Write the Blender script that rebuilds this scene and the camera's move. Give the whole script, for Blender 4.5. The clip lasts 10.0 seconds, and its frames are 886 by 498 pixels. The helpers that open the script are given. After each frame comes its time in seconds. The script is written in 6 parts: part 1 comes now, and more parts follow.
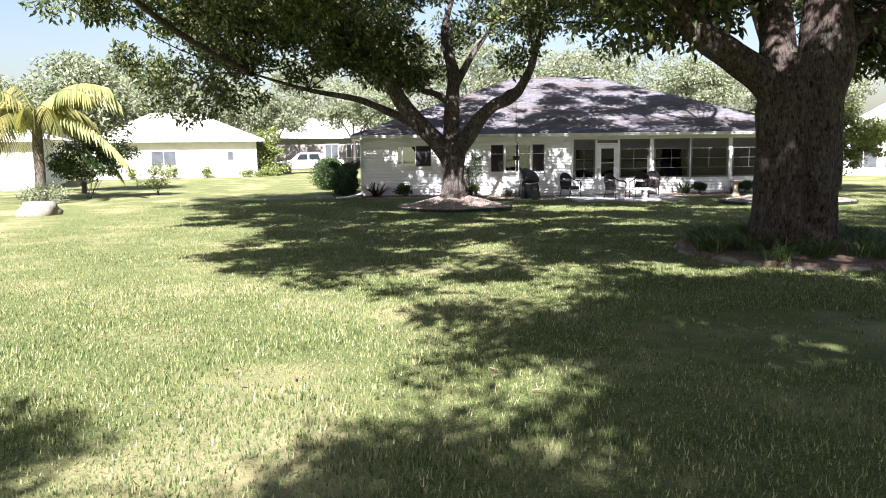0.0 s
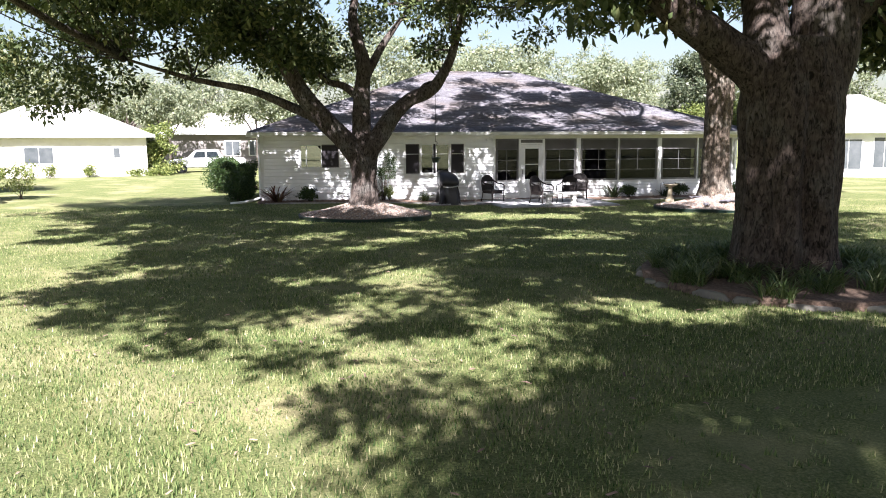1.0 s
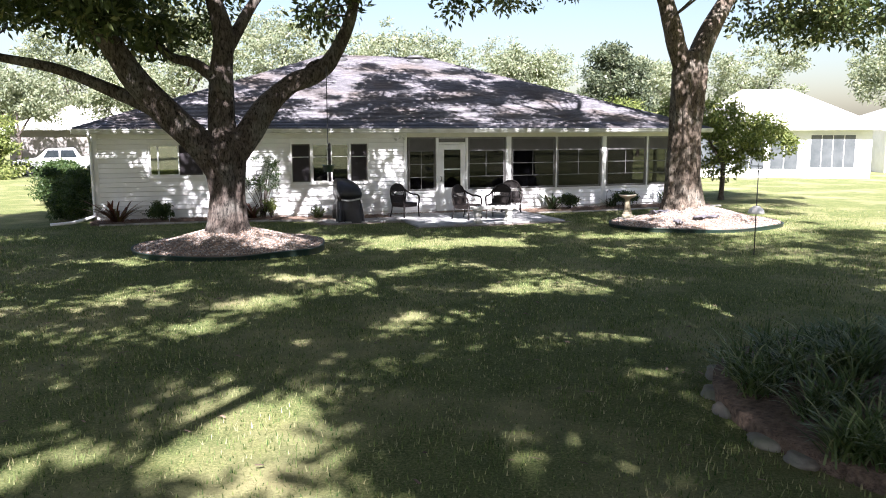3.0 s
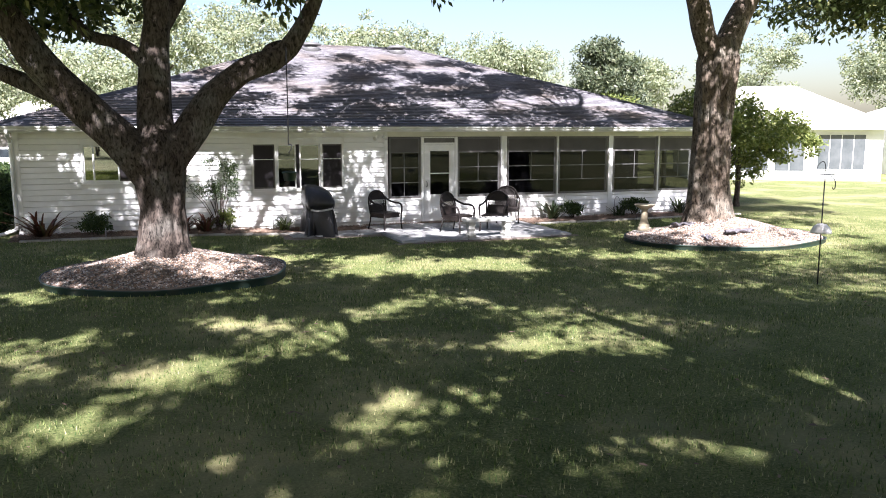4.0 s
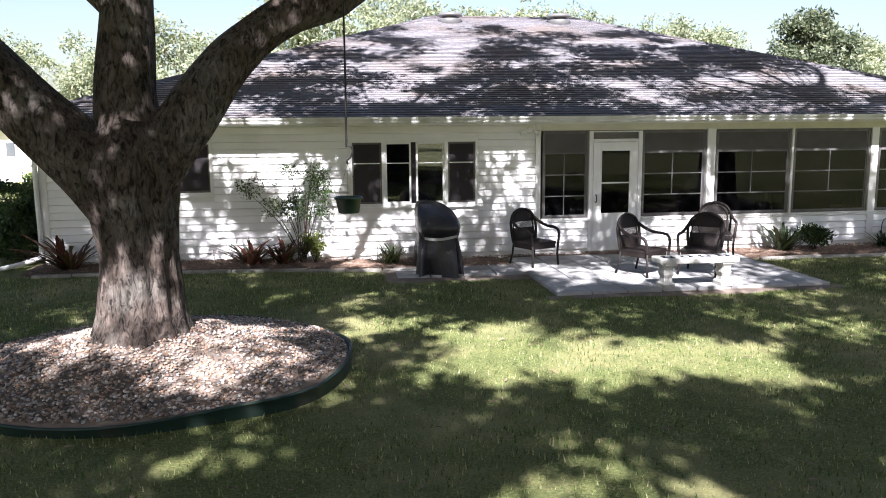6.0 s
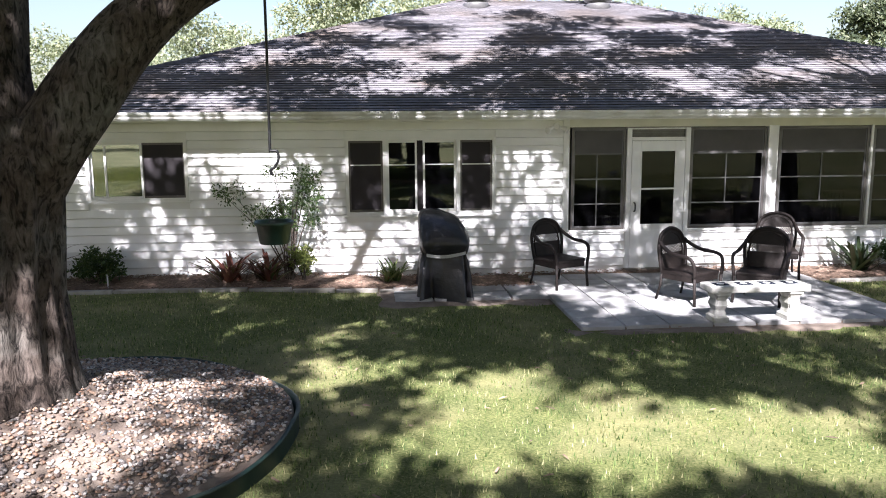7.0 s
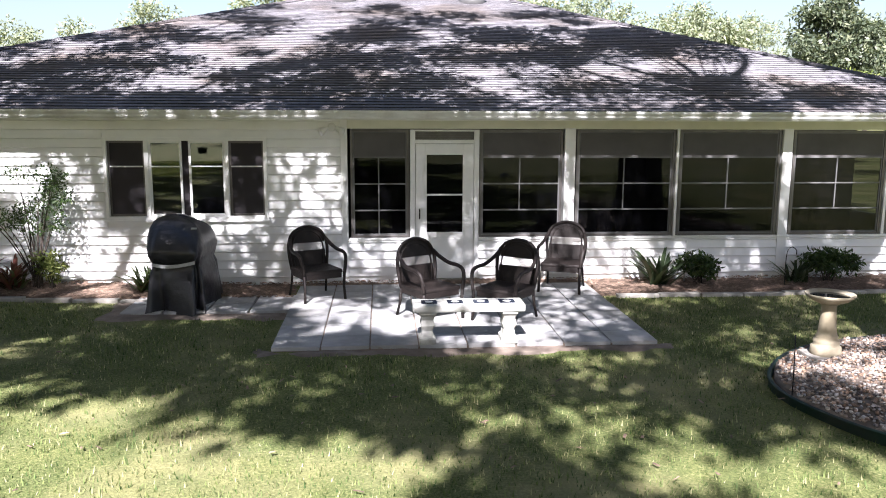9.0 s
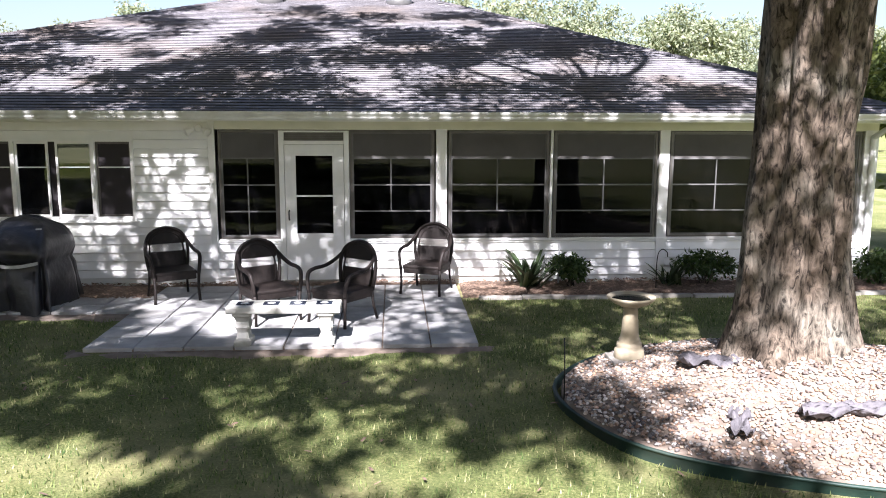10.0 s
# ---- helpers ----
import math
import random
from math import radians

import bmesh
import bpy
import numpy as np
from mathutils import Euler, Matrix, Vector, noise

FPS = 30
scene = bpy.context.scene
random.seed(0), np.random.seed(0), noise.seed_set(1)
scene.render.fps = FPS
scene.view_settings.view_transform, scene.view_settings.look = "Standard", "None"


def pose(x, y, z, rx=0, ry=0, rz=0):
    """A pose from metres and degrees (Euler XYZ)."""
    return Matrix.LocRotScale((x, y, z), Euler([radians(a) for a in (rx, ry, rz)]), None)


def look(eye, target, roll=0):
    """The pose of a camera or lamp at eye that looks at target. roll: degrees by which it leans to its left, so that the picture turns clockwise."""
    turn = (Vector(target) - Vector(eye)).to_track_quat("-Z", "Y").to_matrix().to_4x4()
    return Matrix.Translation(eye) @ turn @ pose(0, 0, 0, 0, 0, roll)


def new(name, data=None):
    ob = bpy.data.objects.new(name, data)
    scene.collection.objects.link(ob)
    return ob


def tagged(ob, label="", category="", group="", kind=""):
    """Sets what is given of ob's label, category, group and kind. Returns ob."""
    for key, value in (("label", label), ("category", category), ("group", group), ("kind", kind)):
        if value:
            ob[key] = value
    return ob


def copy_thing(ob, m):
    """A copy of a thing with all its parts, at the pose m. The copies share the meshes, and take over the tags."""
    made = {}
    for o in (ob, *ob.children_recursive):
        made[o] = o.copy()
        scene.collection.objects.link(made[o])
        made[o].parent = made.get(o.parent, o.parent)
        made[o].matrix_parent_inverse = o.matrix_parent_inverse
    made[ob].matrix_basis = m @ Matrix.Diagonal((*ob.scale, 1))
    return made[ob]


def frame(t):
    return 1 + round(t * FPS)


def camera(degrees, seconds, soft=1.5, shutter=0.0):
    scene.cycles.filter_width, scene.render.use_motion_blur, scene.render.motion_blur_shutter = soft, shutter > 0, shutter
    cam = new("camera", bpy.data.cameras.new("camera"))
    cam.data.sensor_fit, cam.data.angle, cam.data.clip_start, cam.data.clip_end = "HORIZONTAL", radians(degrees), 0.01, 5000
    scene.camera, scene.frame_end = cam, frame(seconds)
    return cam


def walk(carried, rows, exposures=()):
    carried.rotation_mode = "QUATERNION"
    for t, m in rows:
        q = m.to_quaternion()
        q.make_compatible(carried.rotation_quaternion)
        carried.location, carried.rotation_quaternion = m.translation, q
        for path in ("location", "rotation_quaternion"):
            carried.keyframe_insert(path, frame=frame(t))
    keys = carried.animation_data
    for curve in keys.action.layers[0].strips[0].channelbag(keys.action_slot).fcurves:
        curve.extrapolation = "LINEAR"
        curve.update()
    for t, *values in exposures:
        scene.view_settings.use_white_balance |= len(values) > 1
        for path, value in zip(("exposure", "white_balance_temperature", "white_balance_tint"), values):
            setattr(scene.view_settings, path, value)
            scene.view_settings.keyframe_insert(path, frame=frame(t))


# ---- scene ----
cam = camera(59.0, 10.0, soft=1.0)
PATH = [
    (0, (-9.059, -31.539, 2.169), (-8.89, -29.564, 1.905), -0.7),
    (0.5, (-8.931, -30.009, 2.214), (-8.657, -28.046, 1.944), -0.5),
    (1, (-8.76, -28.475, 2.25), (-8.367, -26.533, 1.976), -0.3),
    (1.5, (-8.483, -26.972, 2.273), (-8.029, -25.044, 1.995), -0.3),
    (2, (-8.199, -25.436, 2.298), (-7.68, -23.525, 2.018), -0.3),
    (2.5, (-7.829, -23.968, 2.33), (-7.248, -22.075, 2.047), -0.3),
    (4, (-6.606, -19.574, 2.383), (-5.928, -17.715, 2.092), -0.1),
    (4.5, (-6.108, -18.06, 2.371), (-5.495, -16.178, 2.079), -0.2),
    (5, (-5.59, -16.59, 2.354), (-5.048, -14.687, 2.062), -0.3),
    (5.5, (-5.138, -15.195, 2.36), (-4.732, -13.259, 2.065), -0.4),
    (7, (-4.017, -11.967, 2.376), (-3.842, -10.0, 2.061), -0.4),
    (7.5, (-3.363, -11.659, 2.4), (-3.191, -9.692, 2.08), -0.2),
    (8, (-2.564, -11.532, 2.412), (-2.399, -9.565, 2.088), -0.0),
    (8.5, (-1.575, -11.481, 2.41), (-1.409, -9.514, 2.087), 0.2),
    (9, (-0.5, -11.51, 2.433), (-0.344, -9.543, 2.109), 0.2),
    (9.5, (0.589, -11.546, 2.411), (0.745, -9.578, 2.093), 0.2),
    (10, (1.587, -11.586, 2.416), (1.712, -9.615, 2.098), 0.2),
]
walk(cam, [(t, look(eye, target, roll)) for t, eye, target, roll in PATH], [(0, 2.22, 6080, 21), (2, 2.36, 6080, 21), (5, 2.42, 6080, 21), (10, 2.44, 6080, 21)])

# ---- light ----
SUN_FROM = Vector((-0.22, -1.02, 0.98)).normalized()      # towards the sun
world = bpy.data.worlds.new("world")
scene.world = world
world.use_nodes = True
wn = world.node_tree
sky = wn.nodes.new("ShaderNodeTexSky")
sky.sky_type = "NISHITA"
sky.sun_disc = False
sky.sun_elevation = math.asin(SUN_FROM.z)
sky.sun_rotation = math.atan2(SUN_FROM.x, SUN_FROM.y)
sky.air_density, sky.dust_density = 1.25, 2.0
sky.ozone_density = 0.9
wn.nodes["Background"].inputs["Strength"].default_value = 0.037
wn.links.new(sky.outputs[0], wn.nodes["Background"].inputs["Color"])
sun_data = bpy.data.lights.new("sun", "SUN")
sun_data.energy, sun_data.angle, sun_data.color = 5.0, radians(0.7), (1.0, 0.965, 0.91)
sun = new("sun", sun_data)
sun.matrix_world = look(SUN_FROM * 60, (0, 0, 0))


# ---- materials ----
def nodes_of(name):
    m = bpy.data.materials.new(name)
    m.use_nodes = True
    return m, m.node_tree.nodes, m.node_tree.links


def ramp(ns, ls, src, stops):
    r = ns.new("ShaderNodeValToRGB")
    e = r.color_ramp.elements
    while len(e) < len(stops):
        e.new(0.5)
    for el, (p, c) in zip(e, stops):
        el.position, el.color = p, (*c, 1)
    ls.new(src, r.inputs[0])
    return r.outputs[0]


def noise_tex(ns, ls, scale, detail=4, vec=None, rough=0.55):
    n = ns.new("ShaderNodeTexNoise")
    n.inputs["Scale"].default_value, n.inputs["Detail"].default_value, n.inputs["Roughness"].default_value = scale, detail, rough
    if vec:
        ls.new(vec, n.inputs["Vector"])
    return n.outputs["Fac"]


def mixc(ns, ls, fac, a, b, mode="MIX"):
    m = ns.new("ShaderNodeMix")
    m.data_type, m.blend_type = "RGBA", mode
    for sock, v in ((m.inputs[0], fac), (m.inputs[6], a), (m.inputs[7], b)):
        if isinstance(v, (int, float)):
            sock.default_value = v
        elif isinstance(v, tuple):
            sock.default_value = (*v, 1)
        else:
            ls.new(v, sock)
    return m.outputs[2]


def surface(name, low, high, scale=6.0, rough=0.7, metal=0.0, bump=0.2, fine=60.0, stain=None, stain_scale=0.8, stretch=(1, 1, 1), vary=0.0, spec=0.5, bump_dist=0.01):
    """Two-scale procedural surface in object space metres."""
    m, ns, ls = nodes_of(name)
    b = ns["Principled BSDF"]
    geo = ns.new("ShaderNodeNewGeometry")
    mp = ns.new("ShaderNodeMapping")
    mp.inputs["Scale"].default_value = stretch
    ls.new(geo.outputs["Position"], mp.inputs["Vector"])
    v = mp.outputs[0]
    col = ramp(ns, ls, noise_tex(ns, ls, scale, 6, v), [(0.3, low), (0.7, high)])
    if stain:
        s = ramp(ns, ls, noise_tex(ns, ls, stain_scale, 5, v), [(0.45, (0, 0, 0)), (0.72, (1, 1, 1))])
        col = mixc(ns, ls, s, col, stain)
    if vary:
        oi = ns.new("ShaderNodeObjectInfo")
        ri = ns.new("ShaderNodeNewGeometry")
        add = ns.new("ShaderNodeMath")
        add.operation = "ADD"
        ls.new(oi.outputs["Random"], add.inputs[0])
        ls.new(ri.outputs["Random Per Island"], add.inputs[1])
        fr = ns.new("ShaderNodeMath")
        fr.operation = "FRACT"
        ls.new(add.outputs[0], fr.inputs[0])
        sh = ramp(ns, ls, fr.outputs[0], [(0, (1 - vary,) * 3), (1, (1 + vary * 0.3,) * 3)])
        col = mixc(ns, ls, 1.0, col, sh, "MULTIPLY")
    ls.new(col, b.inputs["Base Color"])
    b.inputs["Roughness"].default_value, b.inputs["Metallic"].default_value = rough, metal
    b.inputs["Specular IOR Level"].default_value = spec
    if bump:
        bp = ns.new("ShaderNodeBump")
        bp.inputs["Strength"].default_value, bp.inputs["Distance"].default_value = bump, bump_dist
        ls.new(noise_tex(ns, ls, fine, 6, v), bp.inputs["Height"])
        ls.new(bp.outputs[0], b.inputs["Normal"])
    return m


def foliage(name, dark, light, yellow=None, glow=0.35, rough=0.45):
    """Leaves: colour by leaf, a little light through them."""
    m, ns, ls = nodes_of(name)
    b = ns["Principled BSDF"]
    geo = ns.new("ShaderNodeNewGeometry")
    stops = [(0.0, dark), (0.75, light)] + ([(1.0, yellow)] if yellow else [])
    oi = ns.new("ShaderNodeObjectInfo")
    add = ns.new("ShaderNodeMath")
    add.operation = "ADD"
    ls.new(geo.outputs["Random Per Island"], add.inputs[0])
    ls.new(oi.outputs["Random"], add.inputs[1])
    fr = ns.new("ShaderNodeMath")
    fr.operation = "FRACT"
    ls.new(add.outputs[0], fr.inputs[0])
    col = ramp(ns, ls, fr.outputs[0], stops)
    ls.new(col, b.inputs["Base Color"])
    b.inputs["Roughness"].default_value = rough
    b.inputs["Specular IOR Level"].default_value = 0.3
    tr = ns.new("ShaderNodeBsdfTranslucent")
    lit = mixc(ns, ls, 1.0, col, (1.3, 1.35, 0.7), "MULTIPLY")
    ls.new(lit, tr.inputs["Color"])
    mx = ns.new("ShaderNodeMixShader")
    mx.inputs[0].default_value = glow
    ls.new(b.outputs[0], mx.inputs[1])
    ls.new(tr.outputs[0], mx.inputs[2])
    ls.new(mx.outputs[0], ns["Material Output"].inputs["Surface"])
    return m


def bark_material(name, low, high, moss):
    """Fissured bark: long broken ridges, finer grit and pale lichen patches."""
    m, ns, ls = nodes_of(name)
    b = ns["Principled BSDF"]
    geo = ns.new("ShaderNodeNewGeometry")
    mp = ns.new("ShaderNodeMapping")
    mp.inputs["Scale"].default_value = (1, 1, 0.36)
    ls.new(geo.outputs["Position"], mp.inputs["Vector"])
    nz = ns.new("ShaderNodeTexNoise")
    nz.inputs["Scale"].default_value, nz.inputs["Detail"].default_value = 24, 8
    nz.inputs["Roughness"].default_value, nz.inputs["Distortion"].default_value = 0.62, 0.9
    ls.new(mp.outputs[0], nz.inputs["Vector"])
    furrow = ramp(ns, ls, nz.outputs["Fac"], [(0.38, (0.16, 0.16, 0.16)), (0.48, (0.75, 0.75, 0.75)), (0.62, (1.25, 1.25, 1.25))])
    col = ramp(ns, ls, noise_tex(ns, ls, 9, 6, geo.outputs["Position"]), [(0.3, low), (0.7, high)])
    patch = ramp(ns, ls, noise_tex(ns, ls, 1.8, 5, geo.outputs["Position"]), [(0.50, (0, 0, 0)), (0.70, (0.8, 0.8, 0.8))])
    col = mixc(ns, ls, patch, col, moss)
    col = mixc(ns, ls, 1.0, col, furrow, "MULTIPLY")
    ls.new(col, b.inputs["Base Color"])
    b.inputs["Roughness"].default_value = 0.92
    b.inputs["Specular IOR Level"].default_value = 0.2
    bp = ns.new("ShaderNodeBump")
    bp.inputs["Strength"].default_value, bp.inputs["Distance"].default_value = 1.0, 0.035
    ls.new(nz.outputs["Fac"], bp.inputs["Height"])
    bp2 = ns.new("ShaderNodeBump")
    bp2.inputs["Strength"].default_value, bp2.inputs["Distance"].default_value = 0.5, 0.008
    ls.new(noise_tex(ns, ls, 110, 4, mp.outputs[0]), bp2.inputs["Height"])
    ls.new(bp.outputs[0], bp2.inputs["Normal"])
    ls.new(bp2.outputs[0], b.inputs["Normal"])
    return m


def pane_material(name, tint, clear, gloss=1.5):
    """Window glass: partly see-through, glossy by angle."""
    m, ns, ls = nodes_of(name)
    ns.remove(ns["Principled BSDF"])
    tr = ns.new("ShaderNodeBsdfTransparent")
    tr.inputs[0].default_value = (*tint, 1)
    df = ns.new("ShaderNodeBsdfDiffuse")
    df.inputs[0].default_value = (0.03, 0.03, 0.035, 1)
    m1 = ns.new("ShaderNodeMixShader")
    m1.inputs[0].default_value = clear
    ls.new(df.outputs[0], m1.inputs[1])
    ls.new(tr.outputs[0], m1.inputs[2])
    gl = ns.new("ShaderNodeBsdfGlossy")
    gl.inputs["Roughness"].default_value = 0.02
    fr = ns.new("ShaderNodeFresnel")
    fr.inputs[0].default_value = gloss
    m2 = ns.new("ShaderNodeMixShader")
    ls.new(fr.outputs[0], m2.inputs[0])
    ls.new(m1.outputs[0], m2.inputs[1])
    ls.new(gl.outputs[0], m2.inputs[2])
    ls.new(m2.outputs[0], ns["Material Output"].inputs["Surface"])
    return m


def ground_material():
    m, ns, ls = nodes_of("lawn_soil")
    b = ns["Principled BSDF"]
    geo = ns.new("ShaderNodeNewGeometry")
    p = geo.outputs["Position"]
    col = ramp(ns, ls, noise_tex(ns, ls, 45, 8, p, 0.7), [(0.3, (0.036, 0.06, 0.02)), (0.55, (0.155, 0.175, 0.07)), (0.75, (0.32, 0.298, 0.175))])
    dry = ramp(ns, ls, noise_tex(ns, ls, 0.55, 5, p), [(0.47, (0, 0, 0)), (0.7, (0.75, 0.75, 0.75))])
    col = mixc(ns, ls, dry, col, (0.33, 0.30, 0.175))
    far = ramp(ns, ls, noise_tex(ns, ls, 2.6, 5, p), [(0.3, (0.75, 0.8, 0.7)), (0.7, (1.15, 1.1, 1.0))])
    col = mixc(ns, ls, 1.0, col, far, "MULTIPLY")
    ls.new(col, b.inputs["Base Color"])
    b.inputs["Roughness"].default_value = 0.95
    b.inputs["Specular IOR Level"].default_value = 0.15
    bp = ns.new("ShaderNodeBump")
    bp.inputs["Strength"].default_value, bp.inputs["Distance"].default_value = 0.8, 0.04
    ls.new(noise_tex(ns, ls, 38, 8, p, 0.7), bp.inputs["Height"])
    ls.new(bp.outputs[0], b.inputs["Normal"])
    return m


def pebble_material():
    """Mixed river pebbles: a colour to each stone, with fine speckle."""
    m, ns, ls = nodes_of("river_pebble")
    b = ns["Principled BSDF"]
    geo = ns.new("ShaderNodeNewGeometry")
    col = ramp(ns, ls, geo.outputs["Random Per Island"], [(0.0, (0.07, 0.045, 0.035)), (0.2, (0.16, 0.148, 0.14)), (0.38, (0.34, 0.24, 0.165)), (0.55, (0.25, 0.15, 0.10)), (0.7, (0.46, 0.37, 0.29)), (0.85, (0.33, 0.315, 0.30)), (1.0, (0.64, 0.59, 0.53))])
    spk = ramp(ns, ls, noise_tex(ns, ls, 120, 4, geo.outputs["Position"]), [(0.3, (0.75, 0.75, 0.75)), (0.7, (1.15, 1.15, 1.15))])
    ls.new(mixc(ns, ls, 1.0, col, spk, "MULTIPLY"), b.inputs["Base Color"])
    b.inputs["Roughness"].default_value = 0.7
    return m


M_LAWN = ground_material()
M_BLADE = foliage("grass_blade", (0.026, 0.062, 0.013), (0.185, 0.225, 0.078), (0.42, 0.38, 0.22), 0.25, 0.8)
M_SIDING = surface("white_vinyl_siding", (0.78, 0.79, 0.79), (0.84, 0.84, 0.83), 3.0, 0.55, bump=0.08, fine=120, stain=(0.70, 0.70, 0.66), stain_scale=0.9, vary=0.05)
M_WHITE = surface("white_painted_trim", (0.74, 0.75, 0.75), (0.82, 0.82, 0.80), 4.0, 0.45, bump=0.05, fine=90, stain=(0.66, 0.66, 0.62))
# pale paint with the yellowish bounce light under the eaves mixed into its colour
M_SOFFIT = surface("bounce_tinted_soffit", (0.60, 0.60, 0.50), (0.70, 0.69, 0.58), 3.0, 0.6, bump=0.05)
M_GUTTER = surface("grey_gutter_metal", (0.55, 0.57, 0.55), (0.68, 0.68, 0.64), 3.0, 0.4, bump=0.05, stain=(0.40, 0.39, 0.34), stain_scale=2)
M_SHINGLE = surface("asphalt_shingle", (0.125, 0.122, 0.136), (0.25, 0.24, 0.252), 9.0, 0.92, bump=0.5, fine=220, stain=(0.155, 0.122, 0.098), stain_scale=0.7, vary=0.3, spec=0.3)
# near-black butt face: the shadow line under each course, put into the colour
M_BUTT_LINE = surface("shingle_shadow_line", (0.02, 0.02, 0.022), (0.035, 0.033, 0.036), 9, 0.95)
M_BRONZE = surface("dark_bronze_aluminium", (0.09, 0.085, 0.08), (0.14, 0.13, 0.125), 5.0, 0.4, 0.5, bump=0.03)
M_RAIL = surface("grey_window_rail", (0.09, 0.09, 0.09), (0.14, 0.14, 0.14), 5.0, 0.45, 0.2, bump=0.03)
M_SHADE = surface("grey_roller_shade", (0.07, 0.065, 0.064), (0.10, 0.095, 0.092), 2.0, 0.8, bump=0.1, fine=300)
M_COATED = pane_material("reflective_coated_glass", (0.40, 0.43, 0.40), 0.96, 3.0)
M_PLAIN = pane_material("dark_window_glass", (0.40, 0.43, 0.40), 0.96, 2.0)
M_SCREEN = pane_material("tinted_vinyl_glazing", (0.26, 0.265, 0.26), 0.96, 1.32)
M_INSECT = surface("black_insect_screen", (0.018, 0.015, 0.018), (0.03, 0.025, 0.028), 2.0, 0.8, bump=0.1, fine=500)
# the room's dimness is put into this near-black wall and floor colour
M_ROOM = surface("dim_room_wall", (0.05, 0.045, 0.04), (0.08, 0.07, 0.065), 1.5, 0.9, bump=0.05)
M_LANAI = surface("beige_room_wall", (0.20, 0.18, 0.155), (0.26, 0.235, 0.20), 1.5, 0.9, bump=0.05)
M_CONC = surface("pale_concrete_paver", (0.31, 0.315, 0.315), (0.43, 0.43, 0.425), 5.0, 0.85, bump=0.35, fine=90, stain=(0.22, 0.215, 0.20), stain_scale=1.6, vary=0.18)
M_KERB = surface("weathered_concrete", (0.27, 0.255, 0.23), (0.42, 0.40, 0.36), 7.0, 0.9, bump=0.4, fine=70, stain=(0.16, 0.15, 0.12), stain_scale=2.0, vary=0.15)
M_SAND = surface("dusty_soil", (0.13, 0.10, 0.08), (0.25, 0.205, 0.165), 6.0, 0.95, bump=0.5, fine=60, stain=(0.12, 0.09, 0.07), stain_scale=1.7)
M_MULCH = surface("brown_mulch", (0.06, 0.04, 0.028), (0.22, 0.15, 0.105), 22.0, 0.95, bump=0.9, fine=45, bump_dist=0.03)
M_CHIP = surface("bark_chip", (0.10, 0.062, 0.045), (0.36, 0.25, 0.18), 8.0, 0.9, bump=0.3, vary=0.5)
M_PEBBLE = pebble_material()
M_ROCK = surface("lichen_rock", (0.13, 0.115, 0.095), (0.27, 0.245, 0.21), 8.0, 0.9, bump=0.7, fine=40, stain=(0.14, 0.15, 0.10), stain_scale=4)
M_EDGE = surface("green_plastic_edging", (0.007, 0.024, 0.018), (0.014, 0.042, 0.032), 6.0, 0.6, bump=0.1, stain=(0.035, 0.038, 0.03), stain_scale=3)
M_WICKER = surface("dark_brown_wicker", (0.007, 0.005, 0.0045), (0.018, 0.013, 0.011), 30.0, 0.55, spec=0.3, bump=0.6, fine=130)
M_WEAVE = surface("faded_wicker_weave", (0.10, 0.085, 0.075), (0.19, 0.17, 0.155), 30.0, 0.5, bump=0.6, fine=150)
M_COVER = surface("black_vinyl_cover", (0.012, 0.012, 0.015), (0.028, 0.028, 0.034), 4.0, 0.36, bump=0.45, fine=11, bump_dist=0.02)
M_STRAP = surface("grey_webbing", (0.36, 0.36, 0.37), (0.46, 0.46, 0.46), 30, 0.7)
M_STONE = surface("cast_cement", (0.33, 0.33, 0.31), (0.48, 0.475, 0.44), 7.0, 0.9, bump=0.5, fine=60, stain=(0.24, 0.25, 0.19), stain_scale=5)
M_TILE_D = surface("blue_black_glazed_tile", (0.012, 0.016, 0.03), (0.03, 0.04, 0.06), 20, 0.2, bump=0.05)
M_TILE_L = surface("white_glazed_tile", (0.6, 0.6, 0.58), (0.7, 0.7, 0.68), 20, 0.2, bump=0.05)
M_BUFF = surface("buff_cement", (0.31, 0.265, 0.185), (0.43, 0.385, 0.28), 6.0, 0.85, bump=0.35, fine=60, stain=(0.26, 0.22, 0.14), stain_scale=4)
M_WATER = surface("dark_water", (0.02, 0.02, 0.015), (0.03, 0.03, 0.02), 3, 0.05, bump=0.0)
M_IRON = surface("black_iron", (0.012, 0.012, 0.013), (0.03, 0.03, 0.03), 10, 0.5, 0.6, bump=0.1)
M_POT = surface("green_plastic_pot", (0.007, 0.02, 0.014), (0.012, 0.034, 0.024), 6, 0.45, bump=0.1)
M_BAFFLE = surface("milky_plastic", (0.62, 0.60, 0.56), (0.72, 0.70, 0.66), 8, 0.35, bump=0.1)
M_CLOTH = surface("grey_weed_cloth", (0.07, 0.066, 0.074), (0.13, 0.122, 0.132), 8, 0.8, bump=0.8, fine=25, bump_dist=0.02)
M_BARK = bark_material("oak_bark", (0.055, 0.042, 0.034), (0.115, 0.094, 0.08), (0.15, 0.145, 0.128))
# oak bark again, darkened for the heavy shade on the big oak
M_BARK1 = bark_material("shaded_oak_bark", (0.045, 0.033, 0.026), (0.10, 0.077, 0.063), (0.11, 0.10, 0.085))
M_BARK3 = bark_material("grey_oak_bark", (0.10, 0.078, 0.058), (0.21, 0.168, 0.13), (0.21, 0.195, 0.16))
M_OAK = foliage("oak_leaf", (0.025, 0.042, 0.014), (0.085, 0.11, 0.04), (0.24, 0.24, 0.11), 0.22)
